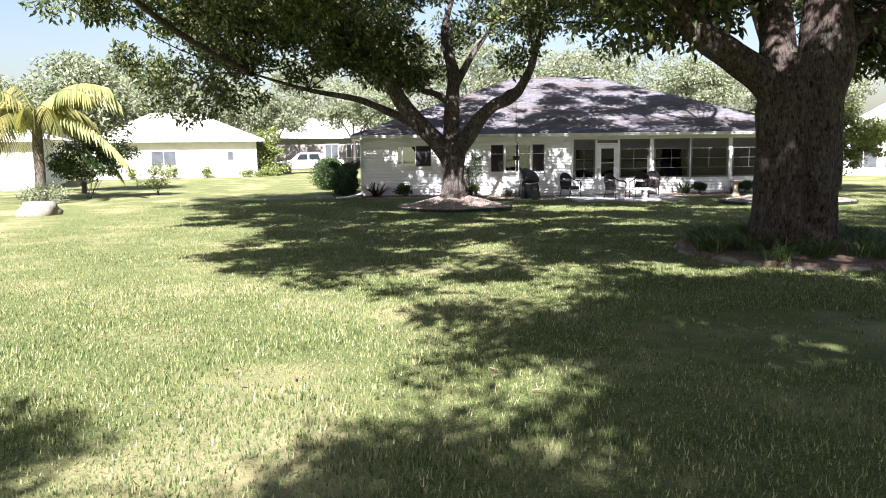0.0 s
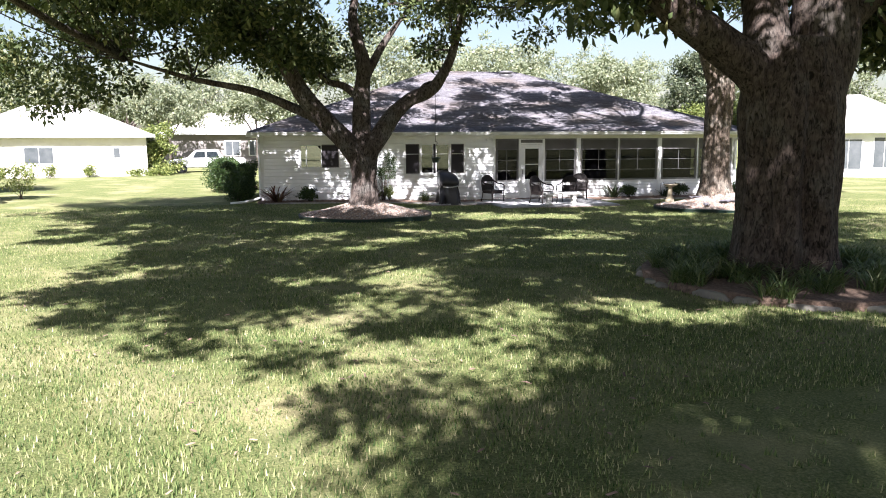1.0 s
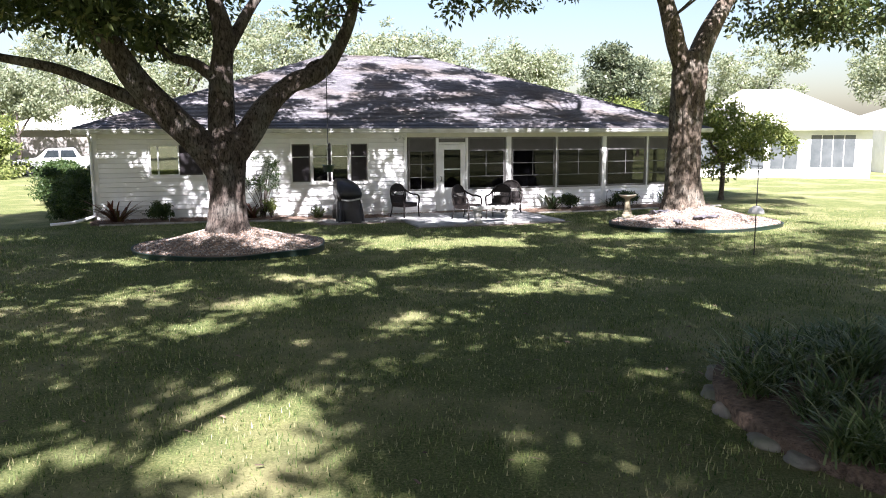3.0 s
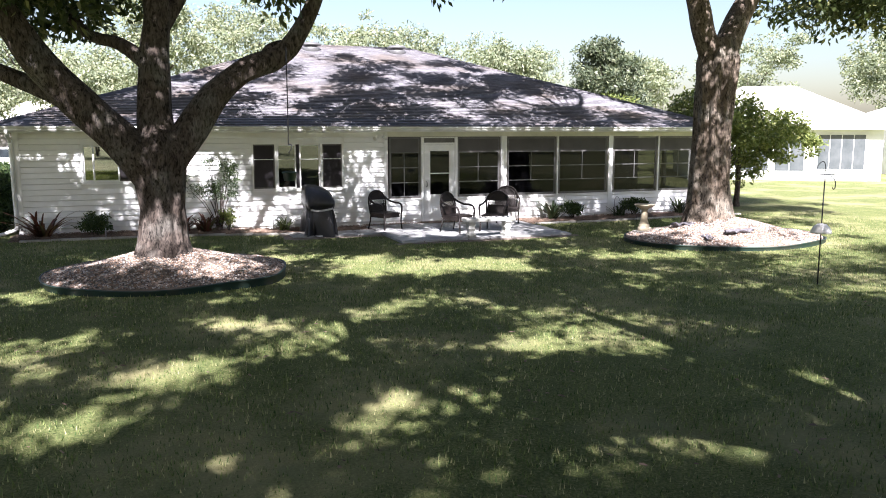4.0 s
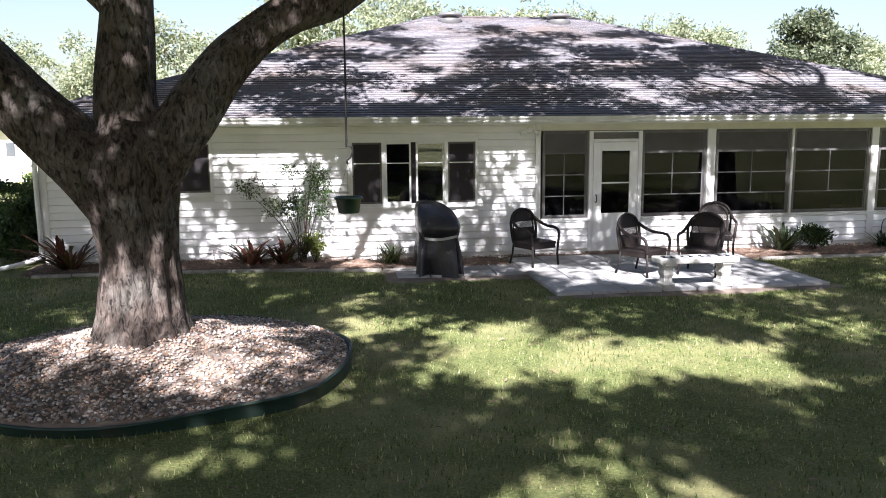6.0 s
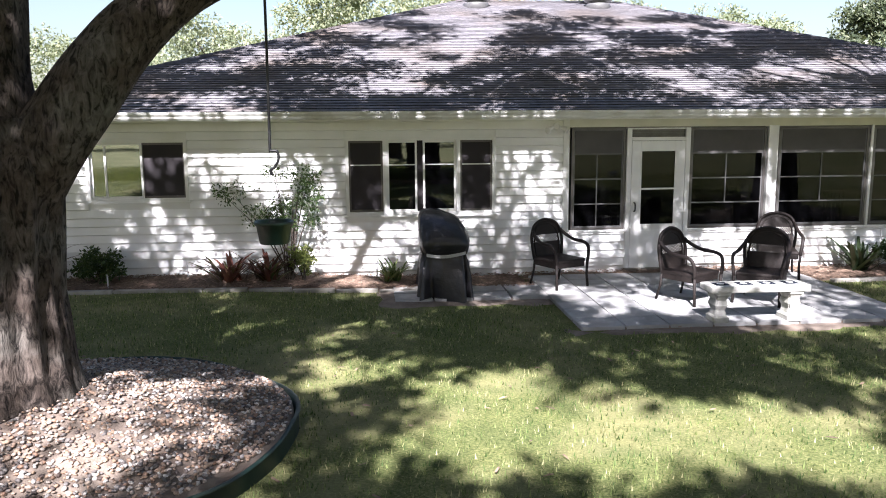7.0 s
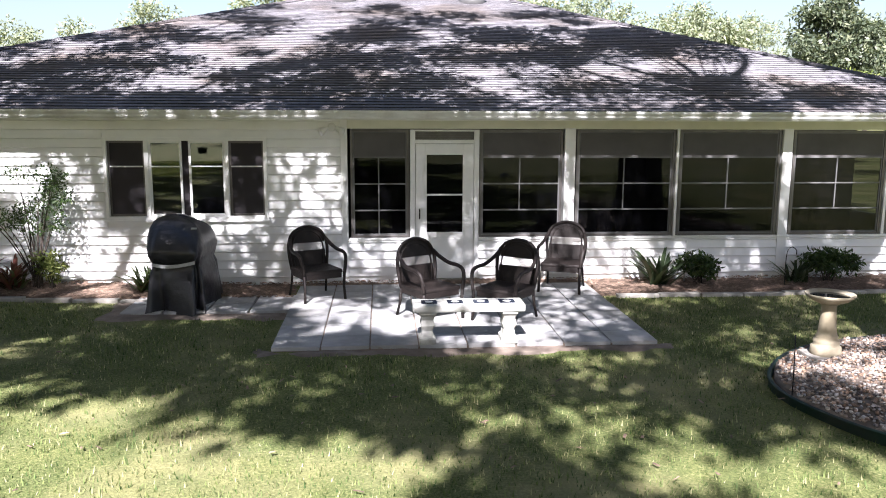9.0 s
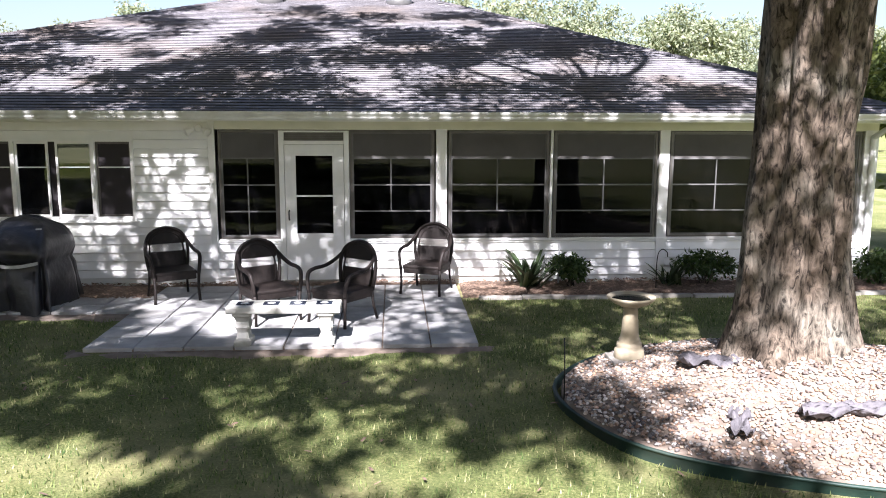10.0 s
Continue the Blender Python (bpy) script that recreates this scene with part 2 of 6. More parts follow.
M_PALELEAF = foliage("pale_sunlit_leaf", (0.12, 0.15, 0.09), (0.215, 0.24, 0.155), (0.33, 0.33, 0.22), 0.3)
M_DARKLEAF = foliage("dark_magnolia_leaf", (0.035, 0.05, 0.03), (0.085, 0.105, 0.06), (0.19, 0.205, 0.125), 0.2)
M_LIME = foliage("lime_green_leaf", (0.07, 0.10, 0.025), (0.17, 0.205, 0.06), (0.30, 0.31, 0.11), 0.3)
M_SHRUB = foliage("shrub_leaf", (0.018, 0.04, 0.012), (0.05, 0.085, 0.025), (0.10, 0.13, 0.05), 0.25)
M_STRAPLEAF = foliage("strap_leaf", (0.045, 0.08, 0.025), (0.13, 0.18, 0.07), (0.30, 0.32, 0.17), 0.25, 0.35)
M_SWORD = foliage("dark_sword_leaf", (0.018, 0.032, 0.014), (0.05, 0.075, 0.035), (0.16, 0.19, 0.12), 0.2, 0.35)
M_BROMEL = foliage("red_bromeliad_leaf", (0.05, 0.03, 0.02), (0.16, 0.055, 0.045), (0.10, 0.13, 0.05), 0.25, 0.35)
M_REDFLOWER = foliage("red_bract", (0.30, 0.02, 0.03), (0.45, 0.03, 0.05), None, 0.2, 0.4)
M_PALM = foliage("yellow_green_palm_leaf", (0.13, 0.16, 0.06), (0.27, 0.26, 0.09), (0.40, 0.34, 0.12), 0.35)
M_CAR = surface("white_car_paint", (0.70, 0.71, 0.72), (0.76, 0.76, 0.76), 2, 0.2, bump=0.0)
M_TYRE = surface("black_rubber", (0.015, 0.015, 0.015), (0.03, 0.03, 0.03), 9, 0.8)
M_CARGLASS = surface("dark_car_glass", (0.02, 0.03, 0.035), (0.03, 0.04, 0.045), 2, 0.06, bump=0.0)
M_FARROOF = surface("pale_shingle_roof", (0.45, 0.44, 0.42), (0.58, 0.56, 0.53), 2, 0.9, bump=0.4, fine=40)
M_STUCCO = surface("cream_stucco_wall", (0.66, 0.63, 0.54), (0.74, 0.71, 0.62), 2, 0.85, bump=0.3, fine=60)
# stucco darkened in its base colour to stand for a wall in shade
M_SHADED_WALL = surface("shaded_stucco_wall", (0.17, 0.155, 0.145), (0.22, 0.205, 0.19), 2, 0.85, bump=0.3)
M_DARKWIN = surface("dark_far_window", (0.06, 0.07, 0.075), (0.10, 0.11, 0.115), 2, 0.15, bump=0.0)
M_BULB = surface("frosted_lamp_glass", (0.62, 0.62, 0.60), (0.7, 0.7, 0.68), 8, 0.3, bump=0.0)


# ---- mesh helpers ----
def fast_mesh(name, verts, faces, mats, smooth=False, midx=None):
    """verts (n,3), faces (m,k) with one k, as numpy arrays."""
    verts, faces = np.asarray(verts, dtype=np.float32), np.asarray(faces, dtype=np.int32)
    me = bpy.data.meshes.new(name)
    n, (m, k) = len(verts), faces.shape
    me.vertices.add(n)
    me.vertices.foreach_set("co", verts.ravel())
    me.loops.add(m * k)
    me.loops.foreach_set("vertex_index", faces.ravel())
    me.polygons.add(m)
    me.polygons.foreach_set("loop_start", np.arange(0, m * k, k, dtype=np.int32))
    me.polygons.foreach_set("loop_total", np.full(m, k, dtype=np.int32))
    if smooth:
        me.polygons.foreach_set("use_smooth", np.ones(m, dtype=bool))
    for mat in mats:
        me.materials.append(mat)
    if midx is not None:
        me.polygons.foreach_set("material_index", np.asarray(midx, dtype=np.int32))
    me.update(calc_edges=True)
    me.validate()
    return me


def from_bm(name, bm, mat, smooth=False):
    me = bpy.data.meshes.new(name)
    bmesh.ops.recalc_face_normals(bm, faces=bm.faces)
    if smooth:
        for f in bm.faces:
            f.smooth = True
    bm.to_mesh(me)
    bm.free()
    me.materials.append(mat)
    return me


def part(name, data, mat, parent, label="", smooth=False):
    """One mesh object under a thing or part; data is a bmesh or a finished mesh."""
    me = from_bm(name, data, mat, smooth) if isinstance(data, bmesh.types.BMesh) else data
    ob = new(name, me)
    ob.parent = parent
    if label:
        ob["label"] = label
    return ob


def thing(name, label, category, place=None, group="", kind=""):
    ob = new(name)
    ob.empty_display_size = 0.2
    if place is not None:
        ob.matrix_basis = place
    return tagged(ob, label, category, group, kind)


def box(x0, x1, y0, y1, z0, z1, bevel=0.0, bm=None):
    bm = bm or bmesh.new()
    vs = [bm.verts.new(c) for c in ((x0, y0, z0), (x1, y0, z0), (x1, y1, z0), (x0, y1, z0), (x0, y0, z1), (x1, y0, z1), (x1, y1, z1), (x0, y1, z1))]
    fs = [bm.faces.new([vs[i] for i in q]) for q in ((0, 3, 2, 1), (4, 5, 6, 7), (0, 1, 5, 4), (1, 2, 6, 5), (2, 3, 7, 6), (3, 0, 4, 7))]
    if bevel:
        bmesh.ops.bevel(bm, geom=list({e for f in fs for e in f.edges}), offset=bevel, segments=2, affect="EDGES", profile=0.6)
    return bm


def tube_arrays(points, radii, segs=10, rough=0.0, seed=0, ridges=0.0, folds=()):
    """A tapered tube along points; rough: uneven radius."""
    P = [Vector(p) for p in points]
    vs, fs = [], []
    side = None
    for i, p in enumerate(P):
        d = (P[min(i + 1, len(P) - 1)] - P[max(i - 1, 0)]).normalized()
        if side is None:
            side = d.orthogonal().normalized() if abs(d.z) < 0.95 else Vector((1, 0, 0))
        side = (side - d * side.dot(d)).normalized()
        up = d.cross(side)
        for j in range(segs):
            a = 2 * math.pi * j / segs
            q = side * math.cos(a) + up * math.sin(a)
            r = radii[i]
            if rough:
                r *= 1 + rough * noise.noise(p * 1.3 + q * 1.1 + Vector((seed, 0, 0))) + ridges * noise.noise(Vector((q.x * 4.5, q.y * 4.5, p.z * 0.5 + seed)))
            for fa, depth, wide in folds:
                away = math.atan2(q.y, q.x) - radians(fa) - 0.35 * noise.noise(Vector((fa, p.z * 0.8, seed)))
                away = math.atan2(math.sin(away), math.cos(away))
                r *= 1 - depth * (0.75 + 0.6 * noise.noise(Vector((p.z * 0.7, fa, seed)))) * math.exp(-(away / wide) ** 2)
            vs.append(p + q * r)
    for i in range(len(P) - 1):
        for j in range(segs):
            k = (j + 1) % segs
            fs.append((i * segs + j, i * segs + k, (i + 1) * segs + k, (i + 1) * segs + j))
    return [tuple(v) for v in vs], fs


def tube_mesh(name, points, radii, mat, segs=10, rough=0.0, seed=0, ridges=0.0, folds=()):
    vs, fs = tube_arrays(points, radii, segs, rough, seed, ridges=ridges, folds=folds)
    n = len(vs) - segs
    me = bpy.data.meshes.new(name)
    me.from_pydata(vs, [], fs + [tuple(range(n, n + segs)), tuple(reversed(range(segs)))])
    me.polygons.foreach_set("use_smooth", [True] * len(me.polygons))
    me.materials.append(mat)
    me.update()
    return me


def spline(points, n):
    """Catmull-Rom through the points."""
    P = [Vector(p) for p in points]
    P = [P[0] * 2 - P[1]] + P + [P[-1] * 2 - P[-2]]
    out = []
    for i in range(1, len(P) - 2):
        for k in range(n):
            t = k / n
            a, b, c, d = P[i - 1], P[i], P[i + 1], P[i + 2]
            out.append(0.5 * ((2 * b) + (c - a) * t + (2 * a - 5 * b + 4 * c - d) * t * t + (3 * b - a - 3 * c + d) * t ** 3))
    return out + [P[-2]]


def lathe(profile, segs=20, bm=None):
    """Profile of (radius, z) turned round z."""
    bm = bm or bmesh.new()
    rings = [[bm.verts.new((r * math.cos(2 * math.pi * j / segs), r * math.sin(2 * math.pi * j / segs), z)) for j in range(segs)] for r, z in profile]
    for a, b in zip(rings, rings[1:]):
        for j in range(segs):
            bm.faces.new((a[j], a[(j + 1) % segs], b[(j + 1) % segs], b[j]))
    bm.faces.new(rings[-1])
    bm.faces.new(list(reversed(rings[0])))
    return bm


def leaf_arrays(rng, centres, radius, per, size, flat=0.6, droop=0.3, slim=0.42):
    """Bent four-point leaves scattered through soft clumps."""
    centres = np.asarray(centres, dtype=float)
    n = len(centres) * per
    c = np.repeat(centres, per, axis=0)
    d = rng.normal(size=(n, 3))
    d /= np.linalg.norm(d, axis=1)[:, None]
    r = np.asarray(radius, dtype=float)
    r = np.repeat(r, per) if r.ndim else np.full(n, float(r))
    p = c + d * (r * rng.random(n) ** 0.45)[:, None] * np.array([1, 1, flat])
    axis = rng.normal(size=(n, 3)) * 0.8 + d * 0.6
    axis[:, 2] -= droop
    axis /= np.linalg.norm(axis, axis=1)[:, None]
    side = np.cross(axis, rng.normal(size=(n, 3)))
    side /= np.linalg.norm(side, axis=1)[:, None] + 1e-9
    up = np.cross(side, axis)
    L = size * (0.6 + 0.8 * rng.random(n))[:, None]
    w = L * slim * 0.5
    v = np.stack([p, p + axis * L * 0.45 + side * w + up * L * 0.06, p + axis * L, p + axis * L * 0.45 - side * w + up * L * 0.06], axis=1).reshape(-1, 3)
    f = np.arange(n * 4).reshape(n, 4)
    return v, f


def leaf_mesh(name, rng, centres, radius, per, size, mat, **kw):
    v, f = leaf_arrays(rng, centres, radius, per, size, **kw)
    return fast_mesh(name, v, f, [mat])


def clump_centres(rng, blobs):
    """Clump places inside soft ellipsoids (x, y, z, rx, ry, rz, count), denser towards the skin."""
    out = []
    for x, y, z, rx, ry, rz, n in blobs:
        d = rng.normal(size=(n, 3))
        d /= np.linalg.norm(d, axis=1)[:, None]
        r = rng.random(n) ** 0.4
        out.append(np.array([x, y, z]) + d * r[:, None] * np.array([rx, ry, rz]))
    return np.concatenate(out)


def canopy_centres(rng, blobs, bunch=2, spread=0.34):
    """Bunches of clumps over a wide flat canopy (x, y, z, rx, ry, rz, bunches), with gaps between them."""
    out = []
    for x, y, z, rx, ry, rz, n in blobs:
        n *= 2
        a, r = rng.uniform(0, 2 * np.pi, n), np.sqrt(rng.random(n))
        c = np.stack([x + rx * r * np.cos(a), y + ry * r * np.sin(a), z + rz * (1 - r * r) + rng.normal(size=n) * 0.35], axis=1)
        c = np.repeat(c, bunch, axis=0)
        out.append(c + rng.normal(size=c.shape) * np.array([spread, spread, spread * 0.6]))
    return np.concatenate(out)


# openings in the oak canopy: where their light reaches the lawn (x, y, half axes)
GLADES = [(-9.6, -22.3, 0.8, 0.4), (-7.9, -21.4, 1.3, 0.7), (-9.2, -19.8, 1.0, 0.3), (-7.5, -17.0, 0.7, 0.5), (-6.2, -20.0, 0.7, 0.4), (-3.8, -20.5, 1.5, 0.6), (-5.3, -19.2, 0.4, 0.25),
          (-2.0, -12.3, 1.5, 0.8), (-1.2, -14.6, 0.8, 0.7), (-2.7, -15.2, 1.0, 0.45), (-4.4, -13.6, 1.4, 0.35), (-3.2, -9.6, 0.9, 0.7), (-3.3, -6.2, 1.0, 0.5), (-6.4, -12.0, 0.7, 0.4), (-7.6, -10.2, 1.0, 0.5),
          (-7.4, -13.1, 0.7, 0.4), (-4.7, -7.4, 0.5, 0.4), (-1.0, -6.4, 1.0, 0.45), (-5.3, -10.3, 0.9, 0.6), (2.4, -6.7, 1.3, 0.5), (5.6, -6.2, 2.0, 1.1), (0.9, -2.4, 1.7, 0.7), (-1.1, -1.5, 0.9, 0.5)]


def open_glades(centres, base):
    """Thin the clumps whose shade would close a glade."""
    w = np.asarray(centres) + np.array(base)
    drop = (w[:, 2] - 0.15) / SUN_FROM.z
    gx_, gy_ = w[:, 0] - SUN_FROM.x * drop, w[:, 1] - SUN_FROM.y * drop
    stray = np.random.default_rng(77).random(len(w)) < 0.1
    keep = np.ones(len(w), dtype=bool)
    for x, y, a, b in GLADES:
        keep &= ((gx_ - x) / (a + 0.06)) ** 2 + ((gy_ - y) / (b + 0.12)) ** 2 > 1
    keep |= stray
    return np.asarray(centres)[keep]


def smooth_step(v):
    v = min(1.0, max(0.0, v))
    return v * v * (3 - 2 * v)


def lie(x, y):
    """Height of the lawn."""
    z = 0.02 + 0.22 * smooth_step((-y - 7) / 12) + 0.10 * smooth_step((-x - 3) / 4) * smooth_step((y + 16) / 8)
    return z + 0.018 * noise.noise(Vector((x * 0.35, y * 0.35, 0)))


# ---- ground ----
def axis_steps(lo, hi, step, far):
    mid = list(np.arange(lo, hi + 1e-6, step))
    out, d = [], step
    while (out[-1] if out else hi) < far:
        d *= 1.35
        out.append((out[-1] if out else hi) + d)
    neg, d = [], step
    while (neg[-1] if neg else lo) > -far:
        d *= 1.35
        neg.append((neg[-1] if neg else lo) - d)
    return neg[::-1] + mid + out


gx, gy = axis_steps(-26, 26, 0.5, 1500), axis_steps(-40, 12, 0.5, 1500)
gv = np.array([(x, y, lie(x, y)) for y in gy for x in gx])
nx = len(gx)
gi = np.array([(j * nx + i, j * nx + i + 1, (j + 1) * nx + i + 1, (j + 1) * nx + i) for j in range(len(gy) - 1) for i in range(nx - 1)])
ground = new("ground", fast_mesh("ground", gv, gi, [M_LAWN], smooth=True))
tagged(ground, "wide mown lawn, green with dry straw-coloured patches", "lawn", kind="structure")

BED_TREE = (-6.5, -6.3, 1.85, 1.70)          # stone bed round the forked oak: centre and half axes
BED_SIDE = (5.30, -5.32, 2.28, 1.76)           # stone bed round the twin-stemmed oak
BED_ROCK = (-1.72, -18.55, 1.98, 2.15)         # planted bed round the big oak
PATIO = (-1.68, 2.50, -3.46, -0.32, 0.075)


def in_oval(x, y, b, grow=0.0):
    return ((x - b[0]) / (b[2] + grow)) ** 2 + ((y - b[1]) / (b[3] + grow)) ** 2 < 1


def bare(x, y):
    if y > -1.12 + 0.05 * math.sin(x * 3) and -9.9 < x < 9.4:
        return True
    if PATIO[0] - 0.12 < x < PATIO[1] + 0.05 and y > PATIO[2] - 0.22 + 0.08 * math.sin(x * 5):
        return True
    if -3.95 < x < -1.6 and y > -2.15 + 0.12 * math.sin(x * 4) + 0.35 * max(0, x + 2.6):
        return True
    if in_oval(x, y, (-4.9, -24.2, 1.7, 1.2), 0.5 * noise.noise(Vector((x * 1.5, y * 1.5, 9)))) and noise.noise(Vector((x * 7, y * 7, 4))) > -0.25:
        return True
    return in_oval(x, y, BED_TREE, 0.03) or in_oval(x, y, BED_SIDE, 0.03) or in_oval(x, y, BED_ROCK, -0.05)


def grass_mesh(name, seed, count, x0, x1, y0, y1, tall):
    rng = np.random.default_rng(seed)
    xs, ys = rng.uniform(x0, x1, count), rng.uniform(y0, y1, count)
    edge = np.minimum(np.minimum(xs - x0, x1 - xs) / 5.0, 1.0)
    keep = np.array([not bare(a, b) for a, b in zip(xs, ys)]) & (rng.random(count) < edge)
    xs, ys = xs[keep], ys[keep]
    n = len(xs)
    zs = np.array([lie(a, b) for a, b in zip(xs, ys)])
    tuft = np.array([noise.noise(Vector((a * 1.1, b * 1.1, 3.0))) for a, b in zip(xs, ys)])
    h = tall * (0.55 + 0.6 * rng.random(n)) * (1 + 0.55 * tuft)
    ang = rng.uniform(0, 2 * np.pi, n)
    lean = rng.uniform(0.1, 0.75, n) * h
    w = rng.uniform(0.004, 0.009, n)
    base = np.stack([xs, ys, zs - 0.01], axis=1)
    s = np.stack([np.cos(ang), np.sin(ang), np.zeros(n)], axis=1)
    t = np.stack([-np.sin(ang) * lean, np.cos(ang) * lean, h], axis=1)
    v = np.stack([base - s * w[:, None], base + s * w[:, None], base + t], axis=1).reshape(-1, 3)
    return fast_mesh(name, v, np.arange(n * 3).reshape(n, 3), [M_BLADE])


lawn_grass = new("lawn_grass", grass_mesh("lawn_grass", 4, 330000, -19, 13, -20, -1.0, 0.05))
tagged(lawn_grass, "short mown grass blades, green and straw", "grass", kind="stuff")
near_grass = new("near_grass", grass_mesh("near_grass", 5, 300000, -19, 3, -31, -20, 0.055))
tagged(near_grass, "short mown grass blades, green and straw", "grass", kind="stuff")


def flat_patch(name, label, category, x0, x1, y0, y1, top, mat, step=0.12, bump=0.012):
    """A low uneven sheet of soil that sinks into the lawn at its rim."""
    xs, ys = np.arange(x0, x1 + step, step), np.arange(y0, y1 + step, step)
    v = []
    for y in ys:
        for x in xs:
            rim = min(1.0, min(x - x0, x1 - x, y - y0, y1 - y) / 0.25 + 0.6 * noise.noise(Vector((x * 2.3, y * 2.3, 7))) + 0.2)
            v.append((x, y, lie(x, y) - 0.03 + (top + 0.03) * smooth_step(rim) + bump * noise.noise(Vector((x * 9, y * 9, 1)))))
    n = len(xs)
    f = [(j * n + i, j * n + i + 1, (j + 1) * n + i + 1, (j + 1) * n + i) for j in range(len(ys) - 1) for i in range(n - 1)]
    ob = new(name, fast_mesh(name, np.array(v), np.array(f), [mat], smooth=True))
    return tagged(ob, label, category, kind="structure")


flat_patch("mulch_bed", "brown bark mulch along the foot of the house wall", "mulch bed", -9.7, -1.7, -1.05, 0.05, 0.05, M_MULCH)
flat_patch("mulch_bed", "brown bark mulch beside the patio under the screens", "mulch bed", 2.5, 9.3, -1.05, 0.05, 0.06, M_MULCH)
flat_patch("mulch_strip", "thin strip of bark mulch between patio and wall", "mulch bed", -1.75, 2.6, -0.36, 0.05, 0.06, M_MULCH, 0.08)
flat_patch("dirt_patch", "bare dusty soil round the barbecue", "soil", -4.1, -1.6, -2.15, -0.9, 0.014, M_SAND)
flat_patch("dirt_patch", "bare soil worn along the patio edge", "soil", -1.9, 2.75, -3.75, -3.30, 0.014, M_SAND, 0.08)


def chips(name, label, seed, count, x0, x1, y0, y1, z, size, mat):
    rng = np.random.default_rng(seed)
    vs, fs = [], []
    for k in range(count):
        x, y = rng.uniform(x0, x1), rng.uniform(y0, y1)
        a, l, w = rng.uniform(0, 6.28), size * rng.uniform(0.5, 1.4), size * rng.uniform(0.15, 0.4)
        tilt, zz = rng.uniform(-0.4, 0.4), lie(x, y) + z + rng.uniform(0, 0.012)
        ca, sa = math.cos(a), math.sin(a)
        b = len(vs)
        for dx, dy, dz in ((-l, -w, 0), (l, -w, tilt * l), (l, w, tilt * l), (-l, w, 0), (0, 0, w * 0.9)):
            vs.append((x + dx * ca - dy * sa, y + dx * sa + dy * ca, zz + dz))
        fs += [(b, b + 1, b + 4), (b + 1, b + 2, b + 4), (b + 2, b + 3, b + 4), (b + 3, b, b + 4)]
    return tagged(new(name, fast_mesh(name, np.array(vs), np.array(fs), [mat])), label, "mulch", kind="stuff")


chips("bark_chips", "loose brown bark chips along the house wall", 1, 5200, -9.6, -1.7, -1.0, -0.03, 0.05, 0.028, M_CHIP)
chips("bark_chips", "loose brown bark chips under the screens", 2, 4200, 2.55, 9.2, -1.0, -0.03, 0.06, 0.028, M_CHIP)
chips("bark_chips", "loose brown bark chips behind the patio", 3, 1300, -1.7, 2.5, -0.34, -0.03, 0.06, 0.025, M_CHIP)
chips("dead_leaves", "scattered dry fallen leaves on the lawn", 9, 900, -12, 6, -26, -3, 0.03, 0.03, M_CHIP)


# ---- house ----
WALL_L, WALL_R, DEPTH, WALL_TOP, FOOT = -9.52, 8.95, 18.0, 2.46, 0.13
EAVE_Z, OVER = 2.56, 0.45
RIDGE_L, RIDGE_R, RIDGE_Y, RIDGE_Z = -1.75, 2.45, 8.9, 5.50
house = thing("house", "single-storey white vinyl-sided house with a grey hip roof", "house")
WIN_A = (-8.16, -6.79, 1.31, 2.14)
WIN_B = (-4.38, -2.18, 1.05, 2.14)
SCR_Z0, SCR_Z1 = 0.715, 2.305
SCREENS = [(-0.945, -0.085), (0.95, 2.19), (2.40, 3.90), (3.97, 5.54), (5.74, 7.22), (7.29, 8.70)]
DOOR = (-0.06, 0.91, 0.09, 2.12)


def front_wall():
    bm = bmesh.new()
    y0, y1 = 0.004, 0.14
    for x0, x1, z0, z1 in ((WALL_L, WIN_A[0], 0, WALL_TOP), (WIN_A[0], WIN_A[1], 0, WIN_A[2]), (WIN_A[0], WIN_A[1], WIN_A[3], WALL_TOP),
                           (WIN_A[1], WIN_B[0], 0, WALL_TOP), (WIN_B[0], WIN_B[1], 0, WIN_B[2]), (WIN_B[0], WIN_B[1], WIN_B[3], WALL_TOP),
                           (WIN_B[1], -0.985, 0, WALL_TOP), (-0.985, -0.05, 0, 0.69), (0.93, WALL_R, 0, 0.69), (-0.985, WALL_R, SCR_Z1 + 0.02, WALL_TOP)):
        box(x0, x1, y0, y1, z0, z1, bm=bm)
    return part("front_wall", bm, M_WHITE, house)


wall_f = front_wall()
bm = box(WALL_L, WALL_L + 0.14, 0.14, DEPTH, 0, WALL_TOP)
wall_side = part("side_wall", bm, M_SIDING, house)
part("back_wall", box(WALL_L, WALL_R, DEPTH, DEPTH + 0.14, 0, WALL_TOP), M_SIDING, house)
part("side_wall", box(WALL_R - 0.14, WALL_R, 4.0, DEPTH, 0, WALL_TOP), M_SIDING, house)
part("foundation", box(WALL_L + 0.02, WALL_R - 0.02, 0.02, DEPTH, -0.3, FOOT), M_KERB, house, "grey concrete slab edge")


def siding_board(x0, x1, z0, z1):
    """A lapped board: proud at its lower edge, with a rounded lip."""
    bm = bmesh.new()
    prof = ((0.003, z0), (-0.005, z0 + 0.004), (-0.029, z0 + 0.012), (-0.033, z0 + 0.019), (-0.031, z0 + 0.026), (-0.004, z1 + 0.003), (0.003, z1 + 0.003))
    a = [bm.verts.new((x0, y, z)) for y, z in prof]
    b = [bm.verts.new((x1, y, z)) for y, z in prof]
    for i in range(len(prof)):
        j = (i + 1) % len(prof)
        bm.faces.new((a[i], a[j], b[j], b[i]))
    bm.faces.new(a[::-1])
    bm.faces.new(b)
    return bm


